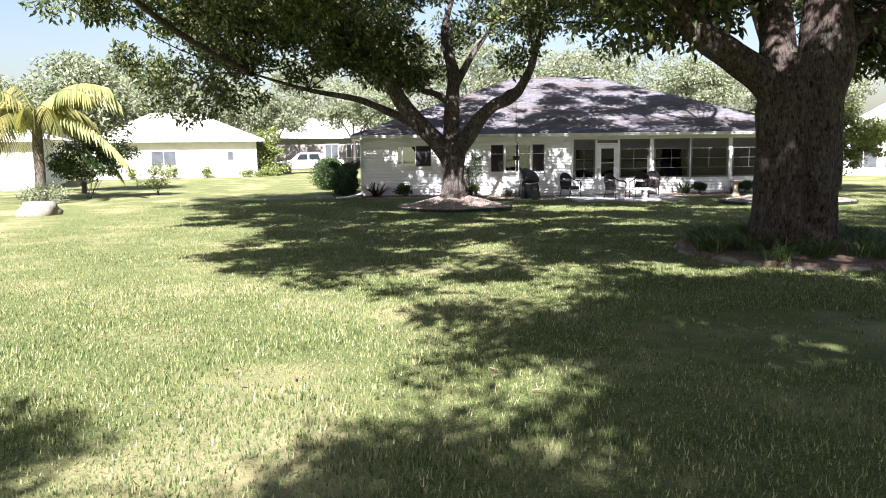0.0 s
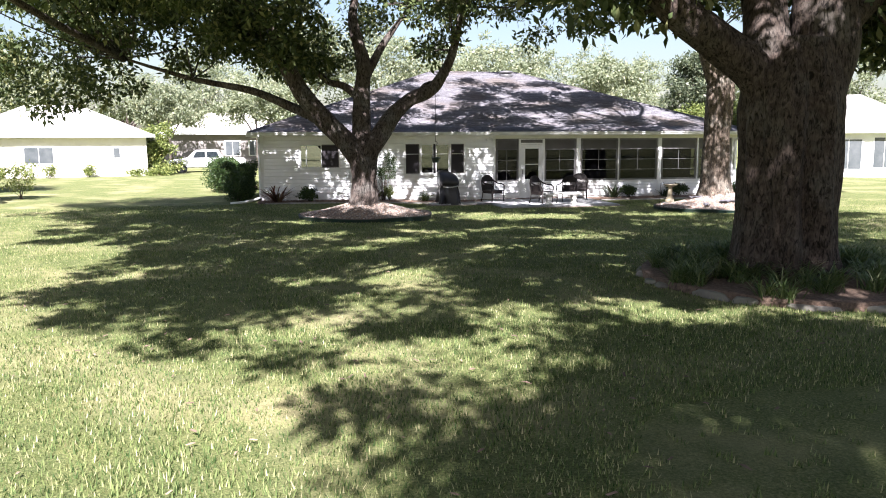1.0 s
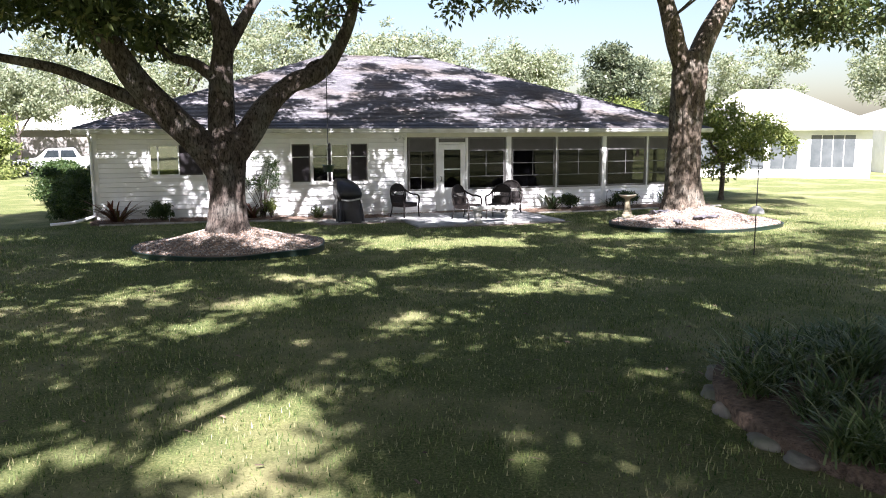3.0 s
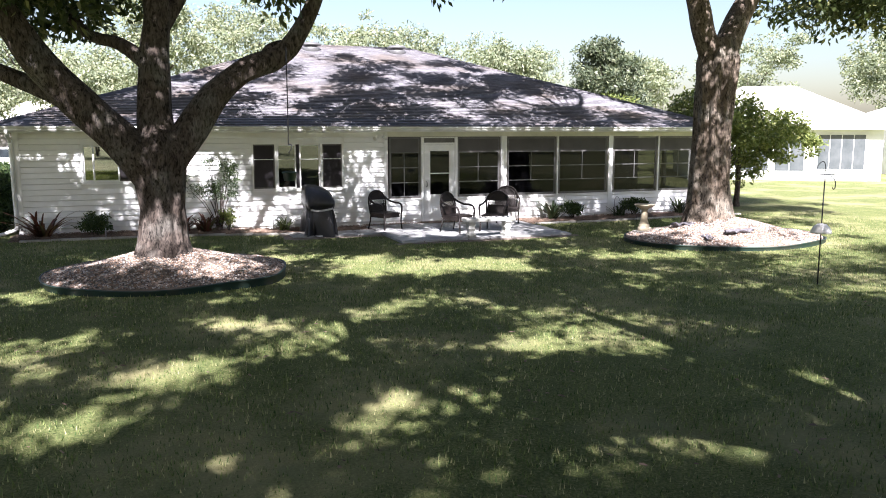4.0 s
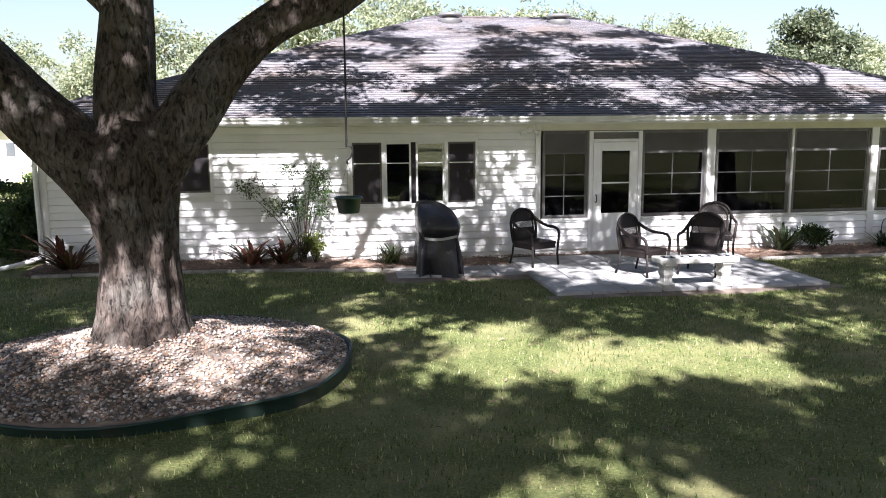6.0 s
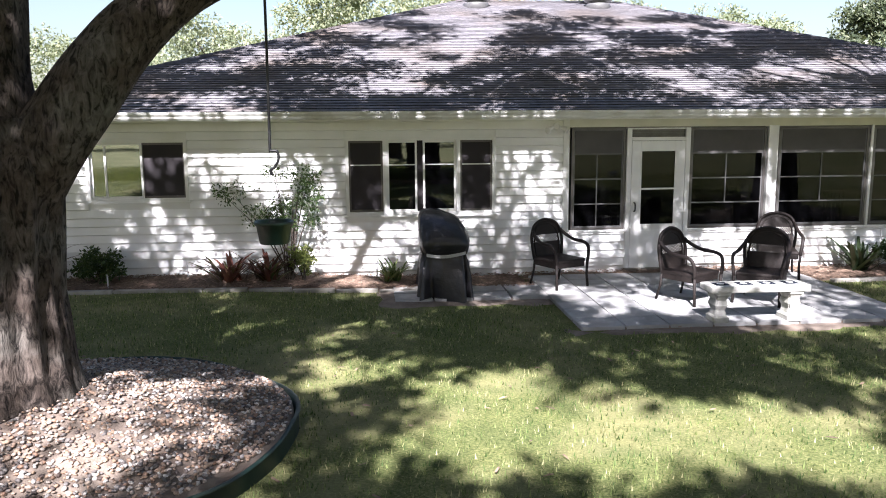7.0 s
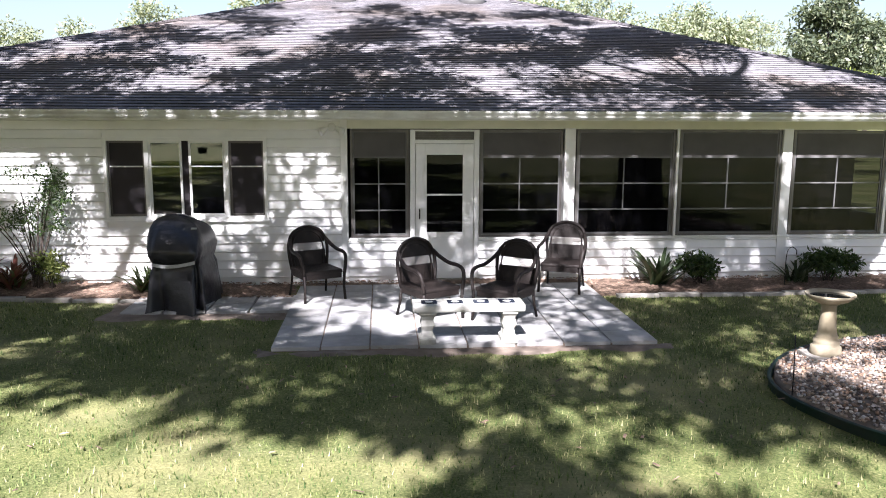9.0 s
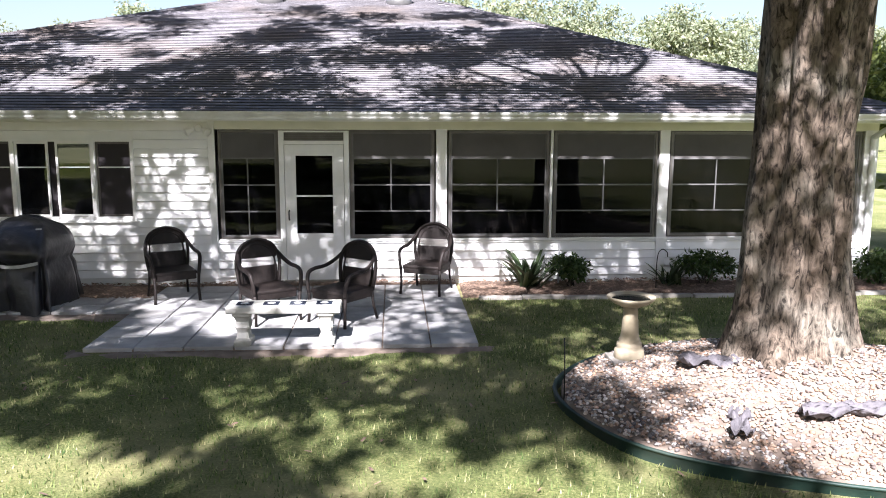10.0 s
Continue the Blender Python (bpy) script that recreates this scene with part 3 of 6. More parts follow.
# ---- windows ----
def pane_box(x0, x1, z0, z1, y):
    return box(x0, x1, y, y + 0.006, z0, z1)


def frame_bars(bm, x0, x1, z0, z1, w, y0, y1):
    for q in ((x0, x0 + w, z0, z1), (x1 - w, x1, z0, z1), (x0 + w, x1 - w, z0, z0 + w), (x0 + w, x1 - w, z1 - w, z1)):
        box(q[0], q[1], y0, y1, q[2], q[3], 0.004, bm)


def sliding_window(x0, x1, z0, z1, splits, label):
    """splits: panes as (from, to, kind) with glass set in white frames."""
    bm = bmesh.new()
    frame_bars(bm, x0 - 0.045, x1 + 0.045, z0 - 0.045, z1 + 0.045, 0.05, -0.034, 0.11)
    box(x0 - 0.075, x1 + 0.075, -0.05, 0.0, z0 - 0.075, z0 - 0.046, 0.004, bm)
    w = part("window", bm, M_WHITE, house, label)
    for a, b, kind, y in splits:
        bm = bmesh.new()
        frame_bars(bm, a, b, z0 + 0.006, z1 - 0.006, 0.032, y - 0.012, y + 0.018)
        part("sash", bm, M_WHITE if kind != "screen" else M_BRONZE, w)
        p = part("pane", pane_box(a + 0.03, b - 0.03, z0 + 0.036, z1 - 0.036, y), (M_COATED if x0 < -6 else M_PLAIN) if kind != "screen" else M_INSECT, w)
        if kind == "bar":
            part("muntin", box(a + 0.03, b - 0.03, y - 0.008, y - 0.001, z1 - 0.38, z1 - 0.362), M_WHITE, w)
    return w


sliding_window(*WIN_A, [(-8.16, -7.93, "glass", 0.045), (-7.95, -7.40, "glass", 0.012), (-7.42, -6.79, "screen", 0.03)], "white sliding window with one insect-screened half")
wb = sliding_window(*WIN_B, [(-4.38, -3.86, "screen", 0.03), (-3.80, -3.34, "bar", 0.012), (-3.25, -2.74, "bar", 0.04), (-2.68, -2.18, "screen", 0.03)], "wide white window of four lights")
# not a sash: a black strip standing in for the shaded gap between stiles
part("sash", box(-3.34, -3.25, 0.05, 0.06, WIN_B[2], WIN_B[3]), M_INSECT, wb)
for x in (-3.86, -2.74):
    part("mullion", box(x, x + 0.06, -0.028, 0.08, WIN_B[2], WIN_B[3], 0.006), M_WHITE, wb)
for x0, x1 in ((-4.35, -3.89), (-2.65, -2.21)):
    part("muntin", box(x0, x1, 0.018, 0.026, WIN_B[3] - 0.38, WIN_B[3] - 0.362), M_WHITE, wb)
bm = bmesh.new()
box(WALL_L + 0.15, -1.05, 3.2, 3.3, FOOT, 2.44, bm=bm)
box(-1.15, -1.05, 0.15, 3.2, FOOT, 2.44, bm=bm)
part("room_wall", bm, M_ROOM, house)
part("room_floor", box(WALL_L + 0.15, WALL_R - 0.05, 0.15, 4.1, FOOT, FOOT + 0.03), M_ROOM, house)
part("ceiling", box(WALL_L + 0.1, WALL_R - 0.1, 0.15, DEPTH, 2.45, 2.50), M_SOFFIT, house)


# ---- screened porch ----
for k, (x0, x1) in enumerate(SCREENS):
    bm = bmesh.new()
    frame_bars(bm, x0, x1, SCR_Z0, SCR_Z1, 0.035, 0.0, 0.06)
    w = part("screen_window", bm, M_BRONZE, house, "tall dark glazed porch opening with grey rails")
    H = SCR_Z1 - SCR_Z0
    bm = bmesh.new()
    frame_bars(bm, x0 + 0.036, x1 - 0.036, SCR_Z0 + 0.036, SCR_Z1 - 0.036, 0.022, 0.012, 0.035)
    part("inner_frame", bm, M_RAIL, w)
    for q in (0.255, 0.50, 0.745):
        part("rail", box(x0 + 0.058, x1 - 0.058, 0.004, 0.03, SCR_Z0 + H * q - 0.010, SCR_Z0 + H * q + 0.010, 0.003), M_RAIL, w)
    xm = (x0 + x1) / 2 - 0.02
    part("muntin", box(xm - 0.009, xm + 0.009, 0.010, 0.025, SCR_Z0 + (0.06 if k == 0 else H * 0.255 + 0.01), SCR_Z0 + H * 0.74), M_RAIL, w)
    part("pane", pane_box(x0 + 0.05, x1 - 0.05, SCR_Z0 + 0.05, SCR_Z1 - 0.05, 0.020), M_SCREEN, w)
    part("shade", box(x0 + 0.06, x1 - 0.06, 0.008, 0.012, SCR_Z0 + H * 0.75, SCR_Z1 - 0.05), M_SHADE, w, "grey rolled shade")
for x0, x1, wide in ((-1.085, -0.985, 0), (2.215, 2.375, 1), (3.915, 3.955, 0), (5.565, 5.715, 1), (7.232, 7.278, 0), (8.73, 8.95, 1)):
    part("post", box(x0, x1, -0.03, 0.12, FOOT if wide or x0 < 0 else 0.69, SCR_Z1 + 0.02 if x0 > 0 else WALL_TOP, 0.006), M_WHITE, house)
part("corner_post", box(WALL_L - 0.03, WALL_L + 0.09, -0.032, 0.1, FOOT, WALL_TOP, 0.006), M_WHITE, house)
part("sill_board", box(-0.97, -0.075, -0.045, 0.05, 0.680, 0.712, 0.005), M_WHITE, house)
part("sill_board", box(0.945, WALL_R - 0.01, -0.045, 0.05, 0.680, 0.712, 0.005), M_WHITE, house)
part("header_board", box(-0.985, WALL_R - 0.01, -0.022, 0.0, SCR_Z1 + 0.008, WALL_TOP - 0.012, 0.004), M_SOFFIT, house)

bm = bmesh.new()
for q in ((-0.075, 0.0, 0.09, 2.30), (0.865, 0.94, 0.09, 2.30), (0.0, 0.865, 2.10, 2.155), (0.0, 0.865, 2.275, 2.30)):
    box(q[0], q[1], -0.035, 0.10, q[2], q[3], 0.006, bm)
door = part("door", bm, M_WHITE, house, "white screen door with a tall dark glass light")
bm = bmesh.new()
for q in ((0.006, 0.15, 0.10, 2.095), (0.715, 0.859, 0.10, 2.095), (0.15, 0.715, 1.955, 2.095), (0.15, 0.715, 0.10, 0.78)):
    box(q[0], q[1], -0.028, 0.012, q[2], q[3], 0.005, bm)
part("door_leaf", bm, M_WHITE, door)
bm = bmesh.new()
frame_bars(bm, 0.145, 0.72, 0.775, 1.96, 0.022, -0.036, -0.02)
box(0.167, 0.698, -0.034, -0.02, 1.34, 1.365, 0.003, bm)
part("door_glazing_bead", bm, M_WHITE, door)
part("pane", pane_box(0.155, 0.71, 0.785, 1.95, -0.01), M_SCREEN, door)
part("kick_panel", box(0.17, 0.70, -0.034, -0.027, 0.20, 0.70, 0.004), M_WHITE, door)
part("door_handle", tube_mesh("door_handle", spline([(0.06, -0.03, 1.00), (0.06, -0.085, 1.02), (0.06, -0.085, 1.12), (0.06, -0.03, 1.14)], 4), [0.011] * 13, M_IRON, 8), M_IRON, door, "black pull handle")
part("door_sill", box(-0.08, 0.95, -0.10, 0.05, 0.06, 0.10, 0.006), M_KERB, door)
part("transom_vent", box(0.0, 0.865, 0.02, 0.03, 2.156, 2.274), M_BRONZE, door, "dark louvred transom")
for k in range(4):
    part("louvre", box(0.01, 0.855, 0.0, 0.018, 2.166 + k * 0.027, 2.176 + k * 0.027), M_RAIL, door)

# inside the porch
part("porch_wall", box(-1.04, WALL_R - 0.15, 3.3, 3.42, FOOT, 2.44), M_LANAI, house)
bm = bmesh.new()
box(WALL_R - 0.12, WALL_R - 0.02, 0.15, 4.0, FOOT, 0.70, bm=bm)
box(WALL_R - 0.12, WALL_R - 0.02, 0.15, 4.0, 2.30, 2.44, bm=bm)
for y in (0.15, 1.9, 3.7):
    box(WALL_R - 0.12, WALL_R - 0.02, y, y + 0.12, 0.70, 2.30, bm=bm)
part("porch_side_wall", bm, M_WHITE, house)
part("porch_slider", box(0.3, 2.2, 3.26, 3.30, FOOT, 2.1), M_DARKWIN, house, "dark sliding glass door inside the porch")
part("porch_window", box(4.6, 6.4, 3.26, 3.30, 0.9, 2.05), M_DARKWIN, house)


# ---- eaves and roof ----
def gutter_mesh(x0, x1):
    bm = bmesh.new()
    y = -OVER
    prof = ((y, 2.445), (y - 0.075, 2.445), (y - 0.10, 2.475), (y - 0.10, 2.50), (y - 0.125, 2.535), (y - 0.125, 2.565), (y - 0.115, 2.565), (y - 0.112, 2.54), (y - 0.09, 2.50), (y - 0.085, 2.47), (y, 2.46))
    a = [bm.verts.new((x0, p, z)) for p, z in prof]
    b = [bm.verts.new((x1, p, z)) for p, z in prof]
    for i in range(len(prof)):
        j = (i + 1) % len(prof)
        bm.faces.new((a[i], a[j], b[j], b[i]))
    bm.faces.new(a[::-1])
    bm.faces.new(b)
    return bm


RX0, RX1 = WALL_L - OVER, WALL_R + OVER
BACK = DEPTH + OVER
deck = bmesh.new()
c = [deck.verts.new(p) for p in ((RX0, -OVER, EAVE_Z), (RX1, -OVER, EAVE_Z), (RX1, BACK, EAVE_Z), (RX0, BACK, EAVE_Z), (RIDGE_L, RIDGE_Y, RIDGE_Z), (RIDGE_R, RIDGE_Y, RIDGE_Z))]
for q in ((0, 1, 5, 4), (1, 2, 5), (2, 3, 4, 5), (3, 0, 4), (3, 2, 1, 0)):
    deck.faces.new([c[i] for i in q])
roof = part("roof", deck, M_SHINGLE, house, "grey asphalt-shingle hip roof, brown-stained")
part("gutter", gutter_mesh(RX0, RX1), M_GUTTER, roof, "pale metal gutter")
part("fascia", box(RX0, RX1, -OVER + 0.002, -OVER + 0.03, 2.43, EAVE_Z, 0.003), M_WHITE, roof)
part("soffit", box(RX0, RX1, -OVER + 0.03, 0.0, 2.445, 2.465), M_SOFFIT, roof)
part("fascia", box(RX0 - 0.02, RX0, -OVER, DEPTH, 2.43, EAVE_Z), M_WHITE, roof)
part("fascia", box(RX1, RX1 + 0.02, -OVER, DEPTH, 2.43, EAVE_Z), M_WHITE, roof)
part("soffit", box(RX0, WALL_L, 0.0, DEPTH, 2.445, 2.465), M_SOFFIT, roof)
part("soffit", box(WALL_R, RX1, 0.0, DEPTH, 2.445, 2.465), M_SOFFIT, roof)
def hip_caps(a, b, count):
    """Bent cap shingles lapped along a hip or ridge."""
    vs = spline([a, b], count)
    for p, q in zip(vs, vs[1:]):
        bm = bmesh.new()
        d = (q - p).normalized()
        s = Vector((d.y, -d.x, 0)).normalized()
        ring = []
        for u, lift in ((p - d * 0.03, 0.030), (q + d * 0.02, 0.018)):
            ring.append([bm.verts.new(u + s * w + Vector((0, 0, z + lift))) for w, z in ((-0.12, -0.035), (0, 0.012), (0.12, -0.035))])
        for i in range(2):
            bm.faces.new((ring[0][i], ring[0][i + 1], ring[1][i + 1], ring[1][i]))
        bmesh.ops.solidify(bm, geom=bm.faces[:], thickness=0.012)
        part("ridge_cap", bm, M_SHINGLE, roof)


RL, RR = Vector((RIDGE_L, RIDGE_Y, RIDGE_Z)), Vector((RIDGE_R, RIDGE_Y, RIDGE_Z))
for a, b in ((Vector((RX0, -OVER, EAVE_Z)), RL), (Vector((RX1, -OVER, EAVE_Z)), RR), (RL, RR)):
    hip_caps(a, b, 34 if a.z < b.z else 14)


def roof_vent(x, y, turn):
    """A low round-topped plastic vent on the slope just below the ridge."""
    z = EAVE_Z + (y + OVER) / (RIDGE_Y + OVER) * (RIDGE_Z - EAVE_Z)
    v = part("roof_vent", lathe([(0.30, -0.15), (0.31, 0.02), (0.30, 0.05), (0.22, 0.055), (0.22, 0.11), (0.34, 0.12), (0.35, 0.16), (0.28, 0.21), (0.1, 0.235)], 24), M_RAIL, roof, "round grey roof vent", True)
    v.location = (x, y, z + 0.03)
    return v


roof_vent(-1.35, 8.15, 0)
roof_vent(1.75, 8.15, 0)


def downspout(x, side):
    """White downspout with an elbow and a run-off foot on the soil."""
    d = part("downspout", tube_mesh("downspout", spline([(x, -OVER - 0.05, 2.47), (x, -OVER - 0.04, 2.40), (x, -0.12, 2.24), (x, -0.075, 2.12), (x, -0.075, 1.2), (x, -0.075, 0.42), (x + side * 0.05, -0.10, 0.28), (x + side * 0.5, -0.35, 0.17), (x + side * 1.0, -0.6, 0.15)], 5), [0.042] * 41, M_WHITE, 8), M_WHITE, house, "white metal downspout", True)
    return d


downspout(WALL_L - 0.06, -1)
downspout(8.84, 0.1)

flood = part("flood_light", lathe([(0.055, 0), (0.06, 0.012), (0.05, 0.03)], 16), M_WHITE, house, "white twin floodlight under the eave")
flood.matrix_basis = pose(-1.20, -0.022, 2.33, 90, 0, 0)
for s in (-1, 1):
    h = part("lamp_head", lathe([(0.022, 0.0), (0.032, 0.02), (0.04, 0.06), (0.058, 0.11), (0.060, 0.13)], 16), M_WHITE, flood, "", True)
    h.matrix_basis = pose(s * 0.06, -0.01, 0.05, 25, s * 55, 0)
    g = part("lamp_glass", lathe([(0.054, 0.128), (0.05, 0.136), (0.02, 0.142)], 16), M_BULB, flood, "", True)
    g.matrix_basis = pose(s * 0.06, -0.01, 0.05, 25, s * 55, 0)
part("outlet_box", box(-1.36, -1.29, -0.06, -0.005, 0.32, 0.42, 0.006), M_WHITE, house, "white outdoor outlet")


# ---- trees ----
def smooth_radii(pts_radii, n):
    r = [p[3] for p in pts_radii]
    out = []
    for a, b in zip(r, r[1:]):
        out += [a + (b - a) * k / n for k in range(n)]
    return out + [r[-1]]


def limb_mesh(name, pts, mat, segs, rough, seed, n=5, ridges=0.0, folds=()):
    return tube_mesh(name, spline([p[:3] for p in pts], n), smooth_radii(pts, n), mat, segs, rough, seed, ridges, folds)


def oak(label, place, trunk, limbs, blobs, bark, leaf, seed, per=95, clump=0.75, leaf_size=0.15, twigs=60, group="", canopy=(), upper=(), folds=()):
    """A trunk, limbs with bends and knots, twigs and a loose crown of clumps."""
    t = thing("oak_tree", label, "tree", pose(*place), group)
    part("trunk", limb_mesh("trunk", trunk, bark, 88, 0.10, seed, 10, 0.16, folds), bark, t)
    ends = []
    for k, l in enumerate(limbs):
        part("limb", limb_mesh("limb", l, bark, 20 if l[0][3] > 0.15 else 12, 0.16, seed + k * 3.1, 6, 0.10), bark, t)
        ends += [Vector(p[:3]) for p in l[len(l) // 2:]]
    rng = np.random.default_rng(seed)
    cc = clump_centres(rng, blobs)
    if canopy:
        cc = np.concatenate([cc, canopy_centres(rng, canopy)])
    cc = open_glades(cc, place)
    if twigs:
        vs, fs = [], []
        for q in rng.choice(len(cc), min(twigs, len(cc)), replace=False):
            end = Vector(cc[q])
            start = min(ends, key=lambda e: (e - end).length)
            mid = (start + end) / 2 + Vector(rng.normal(size=3) * 0.35)
            a, b = tube_arrays(spline([start, mid, end], 5), list(np.linspace(0.03, 0.008, 11)), 6, 0.15, seed)
            fs += [tuple(i + len(vs) for i in f) for f in b]
            vs += a
        part("branchwork", fast_mesh("branchwork", np.array(vs), np.array(fs), [bark], smooth=True), bark, t)
    part("crown", leaf_mesh("crown", rng, cc, rng.uniform(0.6, 1.25, len(cc)) * clump, per, leaf_size, leaf), leaf, t)
    if upper:
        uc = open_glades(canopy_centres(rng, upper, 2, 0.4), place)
        for q in rng.choice(len(uc), 9, replace=False):
            end = Vector(uc[q])
            start = min(ends, key=lambda e: (e - end).length)
            mid = (start + end) / 2 + Vector((rng.normal() * 0.5, rng.normal() * 0.5, -0.4))
            part("limb", limb_mesh("limb", [(*start, 0.11), (*mid, 0.08), (*end, 0.02)], bark, 8, 0.16, seed + q, 6), bark, t)
        part("upper_crown", leaf_mesh("upper_crown", rng, uc, rng.uniform(0.35, 1.15, len(uc)) * 0.68, 125, 0.25, leaf), leaf, t)
    return t


# forked oak by the house
oak("broad live oak forking low into heavy limbs, in a stone bed", (-6.53, -6.40, 0.42),
    [(0, 0, -0.35, 0.60), (0, 0, 0.02, 0.47), (0.0, 0, 0.3, 0.385), (0, 0, 0.8, 0.335), (-0.02, 0, 1.25, 0.385), (-0.03, 0, 1.65, 0.43), (0.0, 0.05, 2.0, 0.30)],
    [[(-0.05, 0, 1.25, 0.34), (-0.45, -0.05, 1.75, 0.31), (-1.05, -0.12, 2.40, 0.27), (-1.65, -0.25, 3.10, 0.24), (-2.15, -0.35, 4.0, 0.19), (-2.6, -0.2, 5.2, 0.12), (-3.0, 0, 6.4, 0.05)],
     [(-0.75, -0.05, 2.05, 0.17), (-1.3, 0.25, 2.45, 0.145), (-2.1, 0.5, 2.85, 0.125), (-3.1, 0.7, 3.25, 0.10), (-4.6, 0.9, 3.55, 0.07), (-6.4, 1.1, 4.1, 0.03)],
     [(0.0, 0.02, 1.6, 0.32), (-0.06, 0.1, 2.3, 0.25), (-0.02, 0.2, 3.1, 0.225), (0.05, 0.3, 4.0, 0.19), (-0.2, 0.5, 5.3, 0.13), (0.2, 0.6, 6.8, 0.05)],
     [(-0.08, 0.12, 3.0, 0.13), (-0.5, 0.3, 3.35, 0.105), (-1.0, 0.6, 3.55, 0.085), (-1.6, 1.0, 4.3, 0.05), (-2.0, 1.2, 5.3, 0.03)],
     [(0.08, 0, 1.5, 0.30), (0.42, 0.0, 1.95, 0.25), (0.85, 0.1, 2.55, 0.225), (1.35, 0.25, 2.98, 0.20), (1.95, 0.42, 3.25, 0.18), (2.3, 0.45, 3.65, 0.15), (2.65, 0.4, 4.4, 0.12), (2.9, 0.3, 5.6, 0.06)],
     [(1.7, 0.35, 3.15, 0.12), (1.85, 0.5, 3.38, 0.10), (2.15, 0.75, 3.50, 0.085)],
     [(0.1, 0.3, 3.6, 0.14), (0.7, 0.7, 4.6, 0.10), (1.6, 1.2, 5.8, 0.04)]],
    [(-4.8, 0.6, 4.9, 2.6, 2.0, 1.3, 42), (-8.3, 2.0, 4.5, 2.8, 2.0, 1.8, 62), (2.4, 0.2, 5.6, 1.6, 1.6, 0.9, 18),
     (-1.6, 0.9, 4.3, 1.5, 0.9, 0.7, 20), (-2.6, -0.6, 4.9, 1.6, 1.2, 0.8, 24), (-2.3, -0.3, 4.1, 1.0, 0.8, 0.5, 14), (2.0, 0.9, 4.4, 0.6, 0.4, 0.4, 4)],
    M_BARK, M_OAK, 11, 115, 0.62, 0.18, 90, "", [(0.3, 0.2, 5.8, 6.8, 5.2, 1.8, 70), (-5.5, 1.0, 5.4, 3.2, 3.0, 1.2, 22), (-7.2, -3.2, 5.6, 3.4, 3.6, 0.8, 38)],
    [(-0.5, 1.0, 7.8, 6.8, 5.2, 2.0, 17), (0.0, 3.2, 10.2, 6.5, 4.6, 1.6, 20), (-6.0, -8.6, 6.6, 3.6, 4.4, 0.6, 36), (-1.0, -4.4, 6.8, 4.2, 2.0, 0.5, 24)],
    ((-120, 0.12, 0.16), (-60, 0.10, 0.14), (-20, 0.12, 0.2)))

# twin-stemmed oak by the patio
oak("tall straight oak with a furrowed double stem, in a stone bed", (5.07, -5.07, 0.44),
    [(0, 0, -0.35, 0.70), (0, 0, 0.0, 0.58), (0, 0, 0.3, 0.49), (0.01, 0, 0.9, 0.435), (0.03, 0, 1.8, 0.415), (0.04, 0, 2.7, 0.42), (0.05, 0, 3.5, 0.47), (0.05, 0, 4.0, 0.36)],
    [[(0, 0, 3.4, 0.30), (-0.30, 0, 4.0, 0.27), (-0.6, -0.05, 4.8, 0.23), (-1.0, 0.1, 6.0, 0.16), (-1.6, 0.3, 7.4, 0.06)],
     [(0.1, 0, 3.4, 0.32), (0.38, 0.05, 4.0, 0.29), (0.9, 0.1, 4.9, 0.24), (1.6, 0.1, 6.0, 0.16), (2.4, 0.2, 7.2, 0.06)],
     [(0.25, 0.0, 3.0, 0.14), (0.46, -0.02, 3.14, 0.12), (0.52, -0.02, 3.22, 0.07)]],
    [(4.4, 0.5, 5.2, 2.3, 2.4, 0.9, 40), (-1.6, 0, 7.2, 2.2, 2.4, 0.9, 20)],
    M_BARK3, M_OAK, 23, 115, 0.62, 0.18, 70, "", [(-0.3, 0.4, 6.4, 7.2, 6.2, 2.0, 56), (4.5, -1.0, 6.2, 3.4, 2.8, 0.6, 10), (-1.6, -4.8, 6.4, 5.0, 3.2, 0.6, 36)],
    [(-0.8, 1.0, 8.2, 7.0, 5.2, 2.0, 17), (-1.0, 3.4, 10.6, 7.0, 4.6, 1.6, 20)],
    ((-105, 0.30, 0.20), (-72, 0.20, 0.12), (-150, 0.20, 0.16), (-40, 0.16, 0.14), (160, 0.2, 0.2), (60, 0.2, 0.2)))

